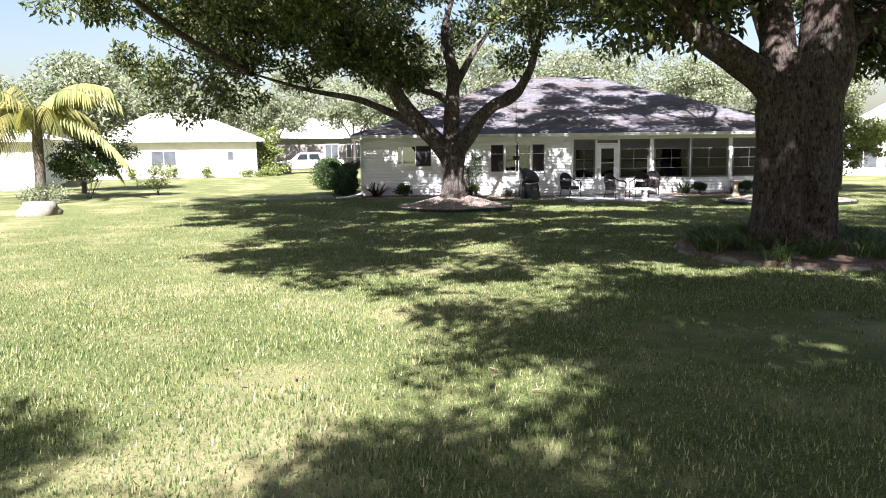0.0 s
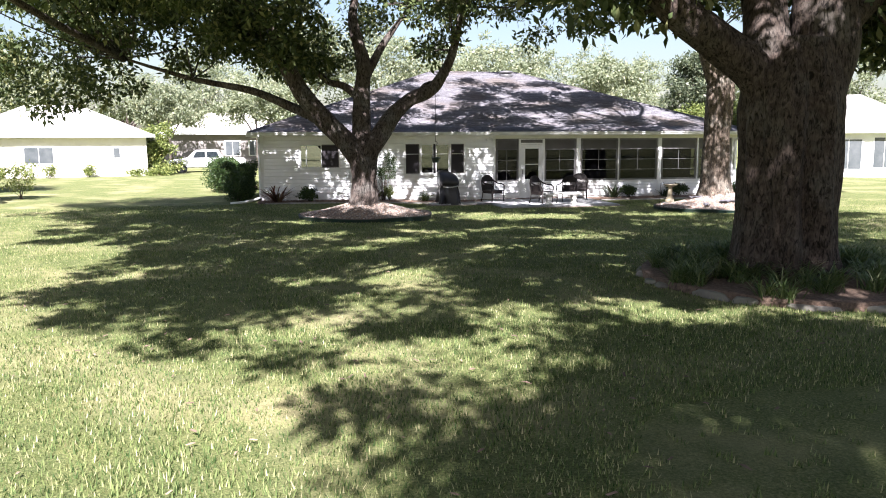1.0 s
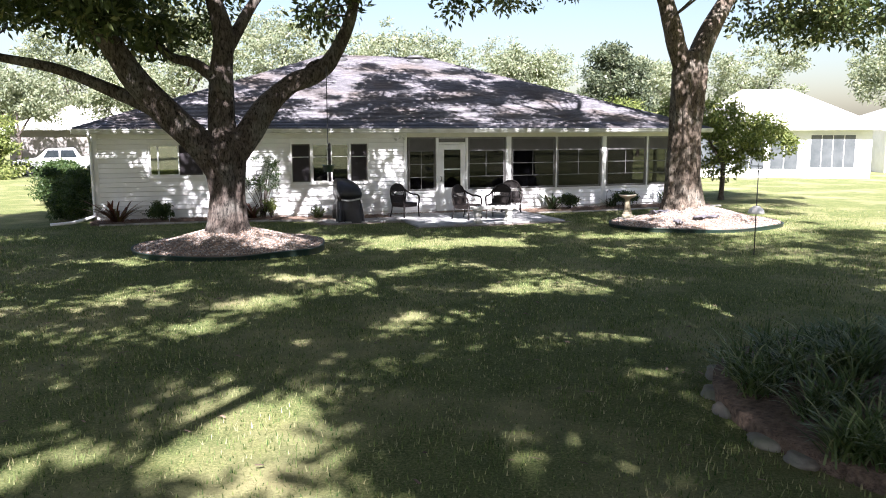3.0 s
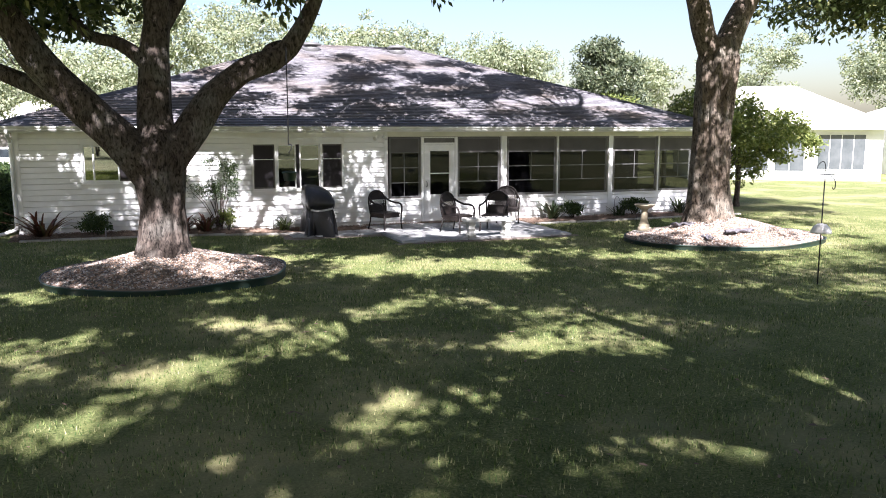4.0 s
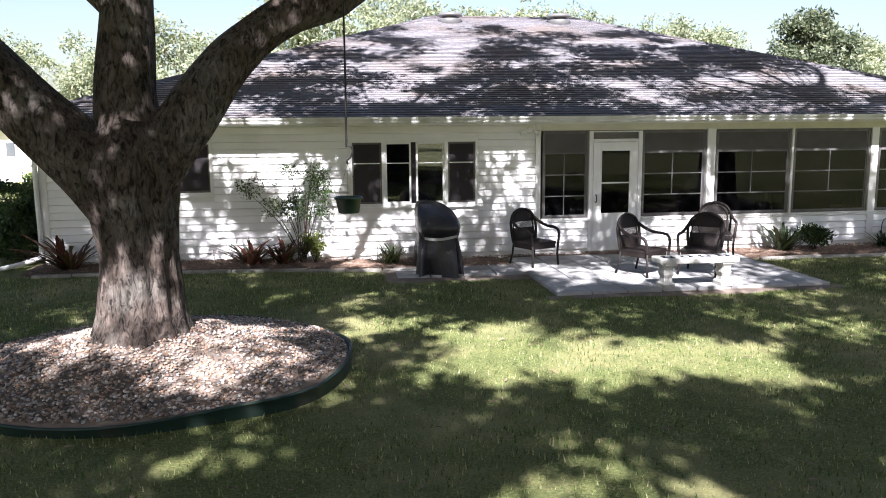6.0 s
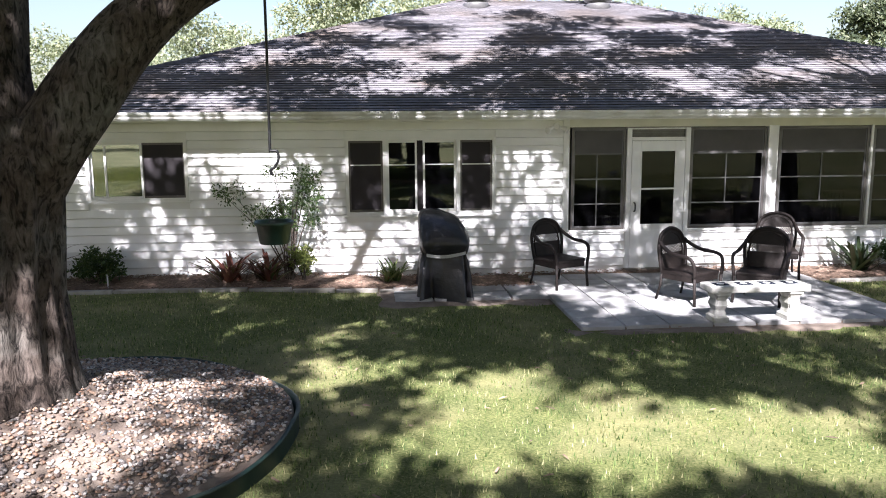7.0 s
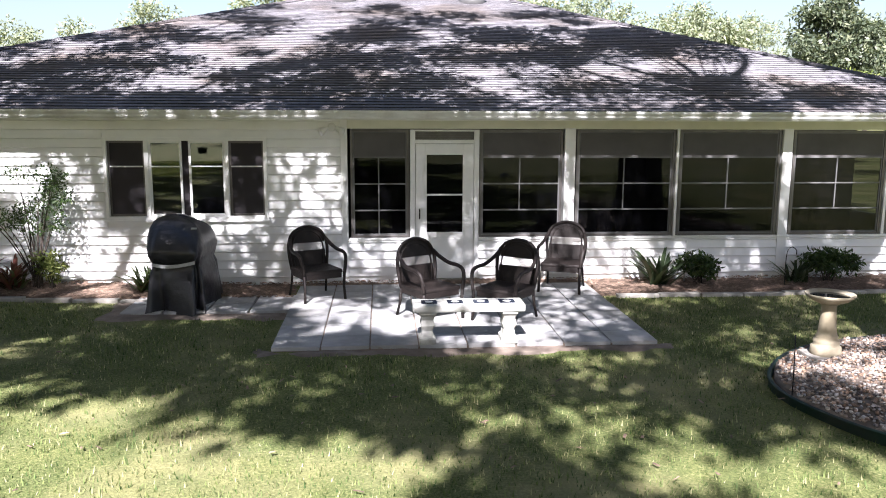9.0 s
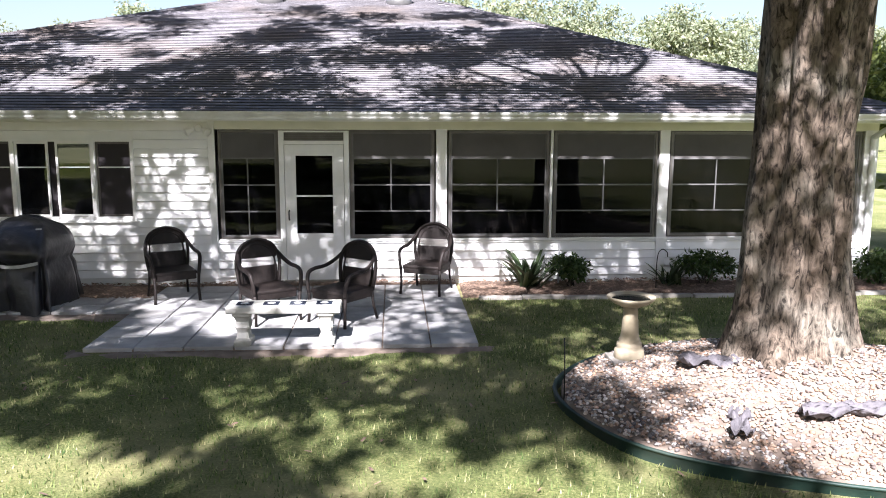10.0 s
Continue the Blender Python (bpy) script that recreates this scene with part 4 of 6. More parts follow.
# the big oak in the planted bed
oak("massive old oak, dark in shade, with two fused stems over strap-leaved plants", (-2.01, -18.88, 0.25),
    [(0, 0, -0.3, 1.0), (0, 0, 0.1, 0.82), (0, 0, 0.45, 0.69), (0, 0, 1.0, 0.63), (0.0, 0, 1.7, 0.65), (0.0, 0, 2.4, 0.68), (0.02, 0, 2.9, 0.62), (0.05, 0, 3.3, 0.50)],
    [[(-0.2, 0, 2.2, 0.42), (-0.48, 0, 2.78, 0.29), (-1.12, 0.05, 3.3, 0.24), (-1.75, 0.1, 3.75, 0.23), (-2.7, 0.2, 4.7, 0.16), (-4.0, 0.4, 5.9, 0.07)],
     [(0.25, 0, 2.2, 0.48), (0.42, 0, 3.2, 0.42), (0.5, 0.1, 4.4, 0.34), (1.1, 0.3, 6.0, 0.20), (2.0, 0.5, 7.5, 0.07)],
     [(-0.18, 0.1, 2.3, 0.44), (-0.28, 0.15, 3.2, 0.34), (-0.35, 0.5, 4.4, 0.26), (-0.9, 1.4, 6.4, 0.08)],
     [(0.35, 0.1, 3.0, 0.24), (1.3, 0.3, 3.9, 0.18), (2.6, 0.5, 4.7, 0.09)]],
    [(-2.2, 0.6, 4.6, 1.6, 1.4, 0.9, 40), (1.9, 0.8, 4.0, 1.5, 1.5, 0.9, 30), (-3.6, -0.8, 5.6, 2.0, 2.0, 1.0, 30), (0, 1.0, 5.0, 2.2, 2.0, 1.0, 40)],
    M_BARK1, M_OAK, 37, 115, 0.62, 0.18, 80, "", [(-1.0, 1.2, 6.6, 7.0, 5.0, 1.4, 30), (5.6, 1.5, 6.6, 4.2, 3.2, 1.2, 22)],
    [(-4.0, -3.2, 6.6, 7.4, 7.8, 1.6, 160), (-1.5, 0.5, 9.0, 7.0, 6.0, 1.5, 14), (-1.0, -6.0, 6.8, 4.0, 3.0, 0.8, 26), (0.6, 6.0, 7.0, 5.4, 3.4, 0.6, 22)],
    ((-98, 0.24, 0.22), (-150, 0.14, 0.14), (-55, 0.16, 0.16), (175, 0.12, 0.15)))

# the oak behind, whose shade falls over the near lawn
oak("old oak at the far end of the lawn", (-2.6, -38.5, 0.2),
    [(0, 0, -0.3, 0.7), (0, 0, 0.4, 0.5), (0, 0, 1.6, 0.42), (0, 0, 3.0, 0.40)],
    [[(0, 0, 2.6, 0.3), (-1.2, 0.2, 4.5, 0.22), (-2.8, 0.4, 6.5, 0.08)], [(0, 0, 2.8, 0.3), (1.2, 0.2, 4.8, 0.22), (2.2, 0.4, 7.0, 0.08)], [(0, 0, 2.8, 0.26), (-1.4, 2.6, 5.0, 0.18), (-3.4, 5.6, 6.6, 0.09)], [(-0.8, 0.2, 3.9, 0.2), (-4.6, 2.2, 5.6, 0.13), (-9.0, 4.4, 6.5, 0.05)]],
    [(0, 0.4, 7.6, 1.5, 1.5, 0.8, 10)],
    M_BARK, M_OAK, 41, 130, 0.62, 0.17, 40, "", [(-4.0, 7.0, 6.4, 3.1, 3.2, 0.8, 58), (1.4, 7.0, 6.6, 3.2, 3.6, 1.0, 46), (-10.3, 4.9, 6.4, 0.9, 0.5, 0.3, 3), (-5.6, 4.8, 6.4, 2.6, 1.3, 0.4, 26)],
    [(-0.5, 4.5, 8.4, 5.0, 4.5, 1.4, 26)])


def shrub_tree(name, label, category, place, trunk_h, crown, leaf, seed, per, clump, size, bark=M_BARK, group=""):
    """Smaller tree: a short stem with limbs and an uneven crown given as blobs."""
    t = thing(name, label, category, pose(*place), group)
    rng = np.random.default_rng(seed)
    r = 0.05 + 0.03 * trunk_h
    part("trunk", limb_mesh("trunk", [(0, 0, -0.2, r * 1.5), (0, 0, 0.2, r), (0.05, 0.02, trunk_h * 0.6, r * 0.85), (0, 0, trunk_h, r * 0.7)], bark, 10, 0.15, seed, 4), bark, t)
    for k, b in enumerate(crown):
        part("limb", limb_mesh("limb", [(0, 0, trunk_h * 0.8, r * 0.6), (b[0] * 0.5, b[1] * 0.5, (trunk_h + b[2]) / 2, r * 0.4), (b[0], b[1], b[2], r * 0.15)], bark, 7, 0.15, seed + k, 4), bark, t)
    cc = clump_centres(rng, crown)
    part("crown", leaf_mesh("crown", rng, cc, rng.uniform(0.6, 1.3, len(cc)) * clump, per, size, leaf), leaf, t)
    return t


shrub_tree("ornamental_tree", "small spreading tree with yellow-green leaves by the house corner", "tree", (11.2, 1.2, 0.05), 1.5,
           [(0, 0, 2.6, 1.7, 1.6, 1.1, 62), (1.9, 0, 2.2, 1.3, 1.1, 0.8, 36), (-1.2, 0.3, 3.0, 1.2, 1.1, 0.7, 26), (0.2, 0.2, 1.3, 0.9, 0.8, 0.5, 16)], M_LIME, 51, 110, 0.42, 0.14)
shrub_tree("magnolia_tree", "tall dark green rounded tree behind the house", "tree", (24.5, 31.0, 0.0), 3.0,
           [(0, 0, 6.0, 2.9, 2.6, 2.8, 95), (1.9, 0, 4.6, 2.2, 2.0, 1.8, 50), (-0.6, 0, 8.2, 1.3, 1.2, 1.0, 26)], M_DARKLEAF, 52, 120, 0.75, 0.26)
shrub_tree("lime_tree", "small yellow-green tree in front of the dark one", "tree", (19.0, 22.0, 0.0), 2.0,
           [(0, 0, 3.4, 2.6, 2.0, 1.2, 50), (3.0, 0, 3.0, 1.8, 1.6, 1.0, 30)], M_LIME, 53, 100, 0.55, 0.2)


def far_tree(k, x, y, h, w, leaf, seed, per=85, size=0.3):
    rng = np.random.default_rng(seed)
    blobs = [(0, 0, h * 0.62, w * 0.8, w * 0.7, h * 0.30, 70)]
    for _ in range(5):
        a = rng.uniform(0, 6.28)
        blobs.append((math.cos(a) * w * 0.6, math.sin(a) * w * 0.5, h * rng.uniform(0.4, 0.86), w * 0.42, w * 0.4, h * 0.15, 18))
    shrub_tree("background_tree", "pale sunlit broad-leaved tree beyond the houses", "tree", (x, y, 0), h * 0.4, blobs, leaf, seed, per, 0.95, size, group="trees beyond the houses")


rt = random.Random(8)
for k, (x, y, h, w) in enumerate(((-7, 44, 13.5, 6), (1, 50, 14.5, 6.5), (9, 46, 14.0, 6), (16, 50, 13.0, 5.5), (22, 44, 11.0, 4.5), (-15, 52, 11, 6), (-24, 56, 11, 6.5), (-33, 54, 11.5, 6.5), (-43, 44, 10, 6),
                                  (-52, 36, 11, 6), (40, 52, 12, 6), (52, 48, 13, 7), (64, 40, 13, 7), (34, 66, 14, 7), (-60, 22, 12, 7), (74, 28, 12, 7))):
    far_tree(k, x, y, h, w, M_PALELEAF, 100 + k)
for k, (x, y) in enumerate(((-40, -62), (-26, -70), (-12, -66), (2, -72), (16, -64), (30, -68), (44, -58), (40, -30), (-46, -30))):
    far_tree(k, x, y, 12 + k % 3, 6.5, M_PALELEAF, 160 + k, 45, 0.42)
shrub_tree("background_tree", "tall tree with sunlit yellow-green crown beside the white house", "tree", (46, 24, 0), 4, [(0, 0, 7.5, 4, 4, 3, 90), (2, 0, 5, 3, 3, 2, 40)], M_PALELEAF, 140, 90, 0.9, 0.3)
shrub_tree("bushy_tree", "bright green bushy tree in the sun beside the driveway", "tree", (-16.8, 26.5, 0.0), 1.0, [(0, 0, 2.2, 1.2, 1.0, 1.3, 36), (0.2, 0, 0.9, 1.1, 1.0, 0.7, 20)], M_LIME, 141, 90, 0.5, 0.2)


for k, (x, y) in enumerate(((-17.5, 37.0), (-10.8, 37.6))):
    shrub_tree("background_tree", "grey-green tree standing before the shaded house", "tree", (x, y, 0), 3.0, [(0, 0, 5.6, 2.8, 1.8, 1.6, 60), (1.6, 0, 4.4, 1.6, 1.2, 1.0, 24), (-1.6, 0, 4.8, 1.6, 1.2, 1.0, 24)], M_PALELEAF, 150 + k, 90, 0.6, 0.24, group="trees beyond the houses")


# ---- stone beds ----
def bed_height(b, x, y, rise):
    q = math.sqrt(((x - b[0]) / b[2]) ** 2 + ((y - b[1]) / b[3]) ** 2)
    return lie(b[0], b[1]) + 0.10 + rise * (1 - smooth_step(q))


def mound(name, label, b, rise, mat, category):
    vs, fs = [(b[0], b[1], bed_height(b, b[0], b[1], rise))], []
    rings, segs = 10, 48
    for i in range(1, rings + 1):
        for j in range(segs):
            a = 2 * math.pi * j / segs
            x, y = b[0] + b[2] * i / rings * math.cos(a), b[1] + b[3] * i / rings * math.sin(a)
            vs.append((x, y, bed_height(b, x, y, rise) + 0.02 * noise.noise(Vector((x * 4, y * 4, 2)))))
    for j in range(segs):
        fs.append((0, 1 + j, 1 + (j + 1) % segs))
    for i in range(rings - 1):
        for j in range(segs):
            a0, a1 = 1 + i * segs + j, 1 + i * segs + (j + 1) % segs
            fs.append((a0, a0 + segs, a1 + segs, a1))
    last = 1 + (rings - 1) * segs
    n = len(vs)
    vs += [(x, y, lie(b[0], b[1]) - 0.15) for x, y, z in vs[last:last + segs]]
    for j in range(segs):
        fs.append((last + j, n + j, n + (j + 1) % segs, last + (j + 1) % segs))
    me = bpy.data.meshes.new(name)
    me.from_pydata(vs, [], fs)
    me.polygons.foreach_set("use_smooth", [True] * len(me.polygons))
    me.materials.append(mat)
    return tagged(new(name, me), label, category, kind="structure")


ICO = bmesh.new()
bmesh.ops.create_icosphere(ICO, subdivisions=1, radius=1)
ICO_V, ICO_F = np.array([v.co[:] for v in ICO.verts]), np.array([[v.index for v in f.verts] for f in ICO.faces])
ICO.free()


def pebbles(name, label, b, rise, count, seed, size):
    rng = np.random.default_rng(seed)
    V, F = [], []
    for k in range(count):
        a, r = rng.uniform(0, 6.283), math.sqrt(rng.random()) * 0.99
        x, y = b[0] + b[2] * r * math.cos(a), b[1] + b[3] * r * math.sin(a)
        s = size * rng.uniform(0.55, 1.5) * np.array([1, rng.uniform(0.6, 0.9), rng.uniform(0.4, 0.65)])
        m = np.array(Euler((rng.uniform(-0.5, 0.5), rng.uniform(-0.5, 0.5), rng.uniform(0, 6.28))).to_matrix())
        v = (ICO_V * (1 + rng.normal(size=(len(ICO_V), 1)) * 0.09) * s) @ m.T + np.array([x, y, bed_height(b, x, y, rise) + 0.012])
        F.append(ICO_F + k * len(ICO_V))
        V.append(v)
    return tagged(new(name, fast_mesh(name, np.concatenate(V), np.concatenate(F), [M_PEBBLE], smooth=True)), label, "gravel", kind="stuff")


def edging(label, b, height):
    """Thin plastic lawn edging with a rolled top, wavering a little."""
    t = thing("lawn_edging", label, "edging")
    segs, rows = 72, []
    for j in range(segs):
        a = 2 * math.pi * j / segs
        wob = 1 + 0.012 * math.sin(a * 7) + 0.01 * noise.noise(Vector((math.cos(a) * 3, math.sin(a) * 3, b[0])))
        x, y = math.cos(a) * wob, math.sin(a) * wob
        z0 = lie(b[0] + b[2] * x, b[1] + b[3] * y)
        top = lie(b[0], b[1]) + height + 0.012 * math.sin(a * 5 + 1)
        rows.append([(b[0] + (b[2] + o) * x, b[1] + (b[3] + o) * y, z) for o, z in ((0.03, z0 - 0.08), (0.03, top - 0.02), (0.045, top - 0.012), (0.045, top), (0.028, top + 0.006), (0.012, top), (0.012, z0 - 0.08))])
    for k in range(0, segs, 12):
        bm = bmesh.new()
        vs = [[bm.verts.new(c) for c in rows[(k + j) % segs]] for j in range(13)]
        for p, q in zip(vs, vs[1:]):
            for i in range(6):
                bm.faces.new((p[i], q[i], q[i + 1], p[i + 1]))
        part("edging_strip", bm, M_EDGE, t, "", True)
    return t


mound("stone_bed", "low mound of soil under pebbles round the forked oak", BED_TREE, 0.34, M_SAND, "garden bed")
mound("stone_bed", "low mound of soil under pebbles round the straight oak", BED_SIDE, 0.40, M_SAND, "garden bed")
mound("planted_bed", "dark soil mound round the big oak", BED_ROCK, 0.16, M_MULCH, "garden bed")
pebbles("river_pebbles", "mixed brown, grey and buff river pebbles round the forked oak", BED_TREE, 0.34, 12000, 61, 0.016)
pebbles("river_pebbles", "mixed brown, grey and buff river pebbles round the straight oak", BED_SIDE, 0.40, 13000, 62, 0.017)
edging("green plastic edging round the forked oak's bed", BED_TREE, 0.095)
edging("green plastic edging round the straight oak's bed", BED_SIDE, 0.10)


def cloth_scrap(x, y, turn, l, w, seed):
    """A crumpled scrap of weed cloth."""
    bm = bmesh.new()
    n = 12
    g = [[bm.verts.new(((i / n - 0.5) * l, (j / n - 0.5) * w * (1 + 0.4 * math.sin(i * 0.9)), 0.05 + 0.05 * noise.noise(Vector((i * 0.45, j * 0.45, seed))) + 0.03 * math.sin(i * 1.3 + j)))
          for j in range(n + 1)] for i in range(n + 1)]
    for i in range(n):
        for j in range(n):
            bm.faces.new((g[i][j], g[i + 1][j], g[i + 1][j + 1], g[i][j + 1]))
    ob = new("weed_cloth", from_bm("weed_cloth", bm, M_CLOTH, True))
    ob.matrix_basis = pose(x, y, bed_height(BED_SIDE, x, y, 0.40), 0, 0, turn)
    m = ob.modifiers.new("thick", "SOLIDIFY")
    m.thickness = 0.006
    return tagged(ob, "crumpled grey weed cloth poking out of the pebbles", "cloth")


cloth_scrap(4.15, -6.2, 70, 0.50, 0.13, 1)
cloth_scrap(4.95, -6.25, 5, 0.75, 0.16, 2)
cloth_scrap(4.3, -5.2, -20, 0.5, 0.2, 3)


# rocks and strap-leaved plants round the big oak
def rock(x, y, l, w, h, turn, seed):
    bm = bmesh.new()
    bmesh.ops.create_icosphere(bm, subdivisions=3, radius=1)
    for v in bm.verts:
        d = 1 + 0.28 * noise.noise(v.co * 1.6 + Vector((seed, 0, 0))) + 0.08 * noise.noise(v.co * 5 + Vector((0, seed, 0)))
        v.co = Vector((v.co.x * l * d, v.co.y * w * d, max(-0.5, min(0.75, v.co.z * d)) * h))
    ob = new("border_rock", from_bm("border_rock", bm, M_ROCK, True))
    ob.matrix_basis = pose(x, y, lie(x, y) + h * 0.3, 0, 0, turn)
    return tagged(ob, "weathered grey border stone half sunk in the soil", "rock", "border stones round the big oak")


rr = random.Random(5)
for k in range(15):
    a = radians(110 + k * 15.5 + rr.uniform(-5, 5))
    x, y = BED_ROCK[0] + BED_ROCK[2] * math.cos(a), BED_ROCK[1] + BED_ROCK[3] * math.sin(a)
    rock(x, y, rr.uniform(0.13, 0.27), rr.uniform(0.07, 0.11), rr.uniform(0.05, 0.09), math.degrees(a) + 90 + rr.uniform(-12, 12), k * 2.7)


def blade_arrays(rng, count, length, width, spread, arch, base_r=0.06):
    """Arching strap leaves from one crown, each folded along its midrib."""
    vs, fs = [], []
    for _ in range(count):
        a = rng.uniform(0, 6.283)
        L, w = length * rng.uniform(0.65, 1.15), width * rng.uniform(0.7, 1.2)
        out, lift = rng.uniform(0.25, 1.0) * spread, rng.uniform(0.6, 1.0)
        bx, by = rng.normal() * base_r, rng.normal() * base_r
        ca, sa = math.cos(a), math.sin(a)
        n = 5
        b0 = len(vs)
        for i in range(n + 1):
            t = i / n
            r = L * out * t
            z = L * lift * (t - arch * t * t) 
            ww = w * (1 - t) ** 0.6 * (0.7 + 0.6 * t)
            for s, dz in ((-1, 0.25), (0, 0), (1, 0.25)):
                vs.append((bx + ca * r - sa * ww * s, by + sa * r + ca * ww * s, z + dz * ww))
        for i in range(n):
            for s in range(2):
                q = b0 + i * 3 + s
                fs.append((q, q + 1, q + 4, q + 3))
    return vs, fs


def strap_plant(name, label, category, place, count, length, width, spread, arch, mat, seed, group="", flower=False, single=True):
    """A rosette; single: every leaf is a part, else one joined tuft."""
    rng = np.random.default_rng(seed)
    if not single:
        vs, fs = blade_arrays(rng, count, length, width, spread, arch)
        ob = new(name, fast_mesh(name, np.array(vs), np.array(fs), [mat], smooth=True))
        ob.matrix_basis = pose(*place)
        return tagged(ob, label, category, group)
    ob = thing(name, label, category, pose(*place), group)
    for _ in range(count):
        vs, fs = blade_arrays(rng, 1, length, width, spread, arch)
        part("leaf", fast_mesh("leaf", np.array(vs), np.array(fs), [mat], smooth=True), mat, ob)
    if flower:
        for _ in range(14):
            vs, fs = blade_arrays(rng, 1, length * 0.45, width * 0.8, 0.8, 0.5, 0.02)
            part("flower_bract", fast_mesh("flower_bract", np.array(vs), np.array(fs), [M_REDFLOWER]), M_REDFLOWER, ob, "red central leaf")
    return ob


rr = random.Random(7)
for k in range(92):
    a, q = rr.uniform(0, 6.283), rr.uniform(0.42, 0.96)
    x, y = BED_ROCK[0] + BED_ROCK[2] * q * math.cos(a), BED_ROCK[1] + BED_ROCK[3] * q * math.sin(a)
    strap_plant("liriope_plant", "clump of arching strap-like green leaves", "plant", (x, y, bed_height(BED_ROCK, x, y, 0.16) - 0.03), 75, 0.60, 0.011, 0.75, 0.5, M_STRAPLEAF, 300 + k, "plants round the big oak", False, False)


# ---- house-side planting ----
def leafy_shrub(label, place, blobs, leaf, seed, per=70, clump=0.14, size=0.06, stems=7, category="shrub"):
    t = thing("shrub", label, category, pose(*place))
    rng = np.random.default_rng(seed)
    cc = clump_centres(rng, blobs)
    vs, fs = [], []
    for q in rng.choice(len(cc), min(stems, len(cc)), replace=False):
        e = Vector(cc[q])
        a, b = tube_arrays(spline([(rng.normal() * 0.05, rng.normal() * 0.05, -0.05), (e.x * 0.4, e.y * 0.4, e.z * 0.55), e], 4), list(np.linspace(0.012, 0.004, 9)), 5)
        fs += [tuple(i + len(vs) for i in f) for f in b]
        vs += a
    part("stem", fast_mesh("stem", np.array(vs), np.array(fs), [M_BARK]), M_BARK, t)
    part("foliage", leaf_mesh("foliage", rng, cc, rng.uniform(0.6, 1.3, len(cc)) * clump, per, size, leaf), leaf, t)
    return t


leafy_shrub("tall open nandina with feathery leaves against the wall", (-5.25, -0.45, 0.08),
            [(-0.85, 0, 1.32, 0.30, 0.15, 0.16, 9), (-0.45, 0, 1.02, 0.30, 0.15, 0.15, 7), (-0.1, 0, 1.05, 0.35, 0.2, 0.28, 22), (0.25, 0, 1.5, 0.22, 0.15, 0.28, 18), (0.30, 0, 1.1, 0.2, 0.15, 0.3, 12), (-0.1, 0, 1.68, 0.3, 0.1, 0.1, 5)],
            M_SHRUB, 70, 38, 0.17, 0.048, 18)
leafy_shrub("low bright green new growth under the nandina", (-5.05, -0.5, 0.08), [(0, 0, 0.35, 0.18, 0.15, 0.25, 18)], M_LIME, 71, 60, 0.10, 0.06)
leafy_shrub("small dark rounded shrub on the mulch", (-7.95, -0.55, 0.1), [(0, 0, 0.32, 0.35, 0.28, 0.22, 34)], M_SHRUB, 72, 70, 0.12, 0.06)
leafy_shrub("dark leafy shrub below the screens", (4.15, -0.5, 0.06), [(0, 0, 0.30, 0.32, 0.25, 0.16, 26)], M_SHRUB, 73, 60, 0.12, 0.075)
leafy_shrub("dark leafy shrub below the screens", (6.15, -0.5, 0.06), [(0, 0, 0.32, 0.45, 0.25, 0.17, 32)], M_SHRUB, 74, 60, 0.12, 0.075)
leafy_shrub("dark leafy shrub at the porch corner", (8.75, -0.6, 0.06), [(0, 0, 0.30, 0.35, 0.28, 0.2, 26)], M_SHRUB, 75, 60, 0.12, 0.075)
leafy_shrub("clipped dark hedge at the house corner", (-10.35, 1.0, 0.1), [(0.25, -0.5, 0.62, 0.42, 0.5, 0.5, 46), (0.0, 0.1, 0.50, 0.48, 0.9, 0.45, 50), (0.15, 0.3, 1.0, 0.42, 0.9, 0.2, 34), (-0.05, 2.0, 0.65, 0.5, 1.2, 0.55, 70), (0.0, 2.2, 1.1, 0.45, 1.2, 0.2, 30), (0.45, -0.4, 1.32, 0.4, 0.3, 0.12, 7), (-0.3, 0.4, 1.28, 0.35, 0.5, 0.12, 7)], M_SHRUB, 76, 120, 0.2, 0.075, 26, "hedge")
leafy_shrub("broad hedge running behind the house corner", (-11.3, 7.2, 0.05), [(0, 0, 0.7, 0.7, 2.6, 0.55, 110), (0, 0.4, 1.2, 0.6, 2.4, 0.25, 60)], M_SHRUB, 77, 90, 0.32, 0.09, 12, "hedge")
strap_plant("bromeliad", "red-brown bromeliad rosette on the mulch", "plant", (-6.1, -0.58, 0.1), 60, 0.80, 0.036, 0.9, 0.45, M_BROMEL, 80)
strap_plant("bromeliad", "red-brown bromeliad rosette on the mulch", "plant", (-5.6, -0.52, 0.1), 60, 0.82, 0.036, 0.9, 0.45, M_BROMEL, 81)
strap_plant("bromeliad", "bromeliad with a bright red centre beside the barbecue", "plant", (-3.78, -0.52, 0.08), 46, 0.62, 0.026, 0.9, 0.45, M_STRAPLEAF, 82, "", True)
strap_plant("bromeliad", "large red-brown rosette at the house corner", "plant", (-9.0, -0.6, 0.1), 60, 1.15, 0.042, 0.95, 0.45, M_BROMEL, 83)
strap_plant("agave", "grey-green sword-leaved plant below the screens", "plant", (3.55, -0.55, 0.06), 44, 0.78, 0.042, 0.95, 0.35, M_SWORD, 84)
strap_plant("agave", "small sword-leaved plant below the screens", "plant", (5.65, -0.5, 0.06), 34, 0.58, 0.032, 0.95, 0.35, M_SWORD, 85)
strap_plant("agave", "sword-leaved plant at the porch corner", "plant", (7.75, -0.5, 0.06), 40, 0.80, 0.04, 0.95, 0.35, M_SWORD, 86)


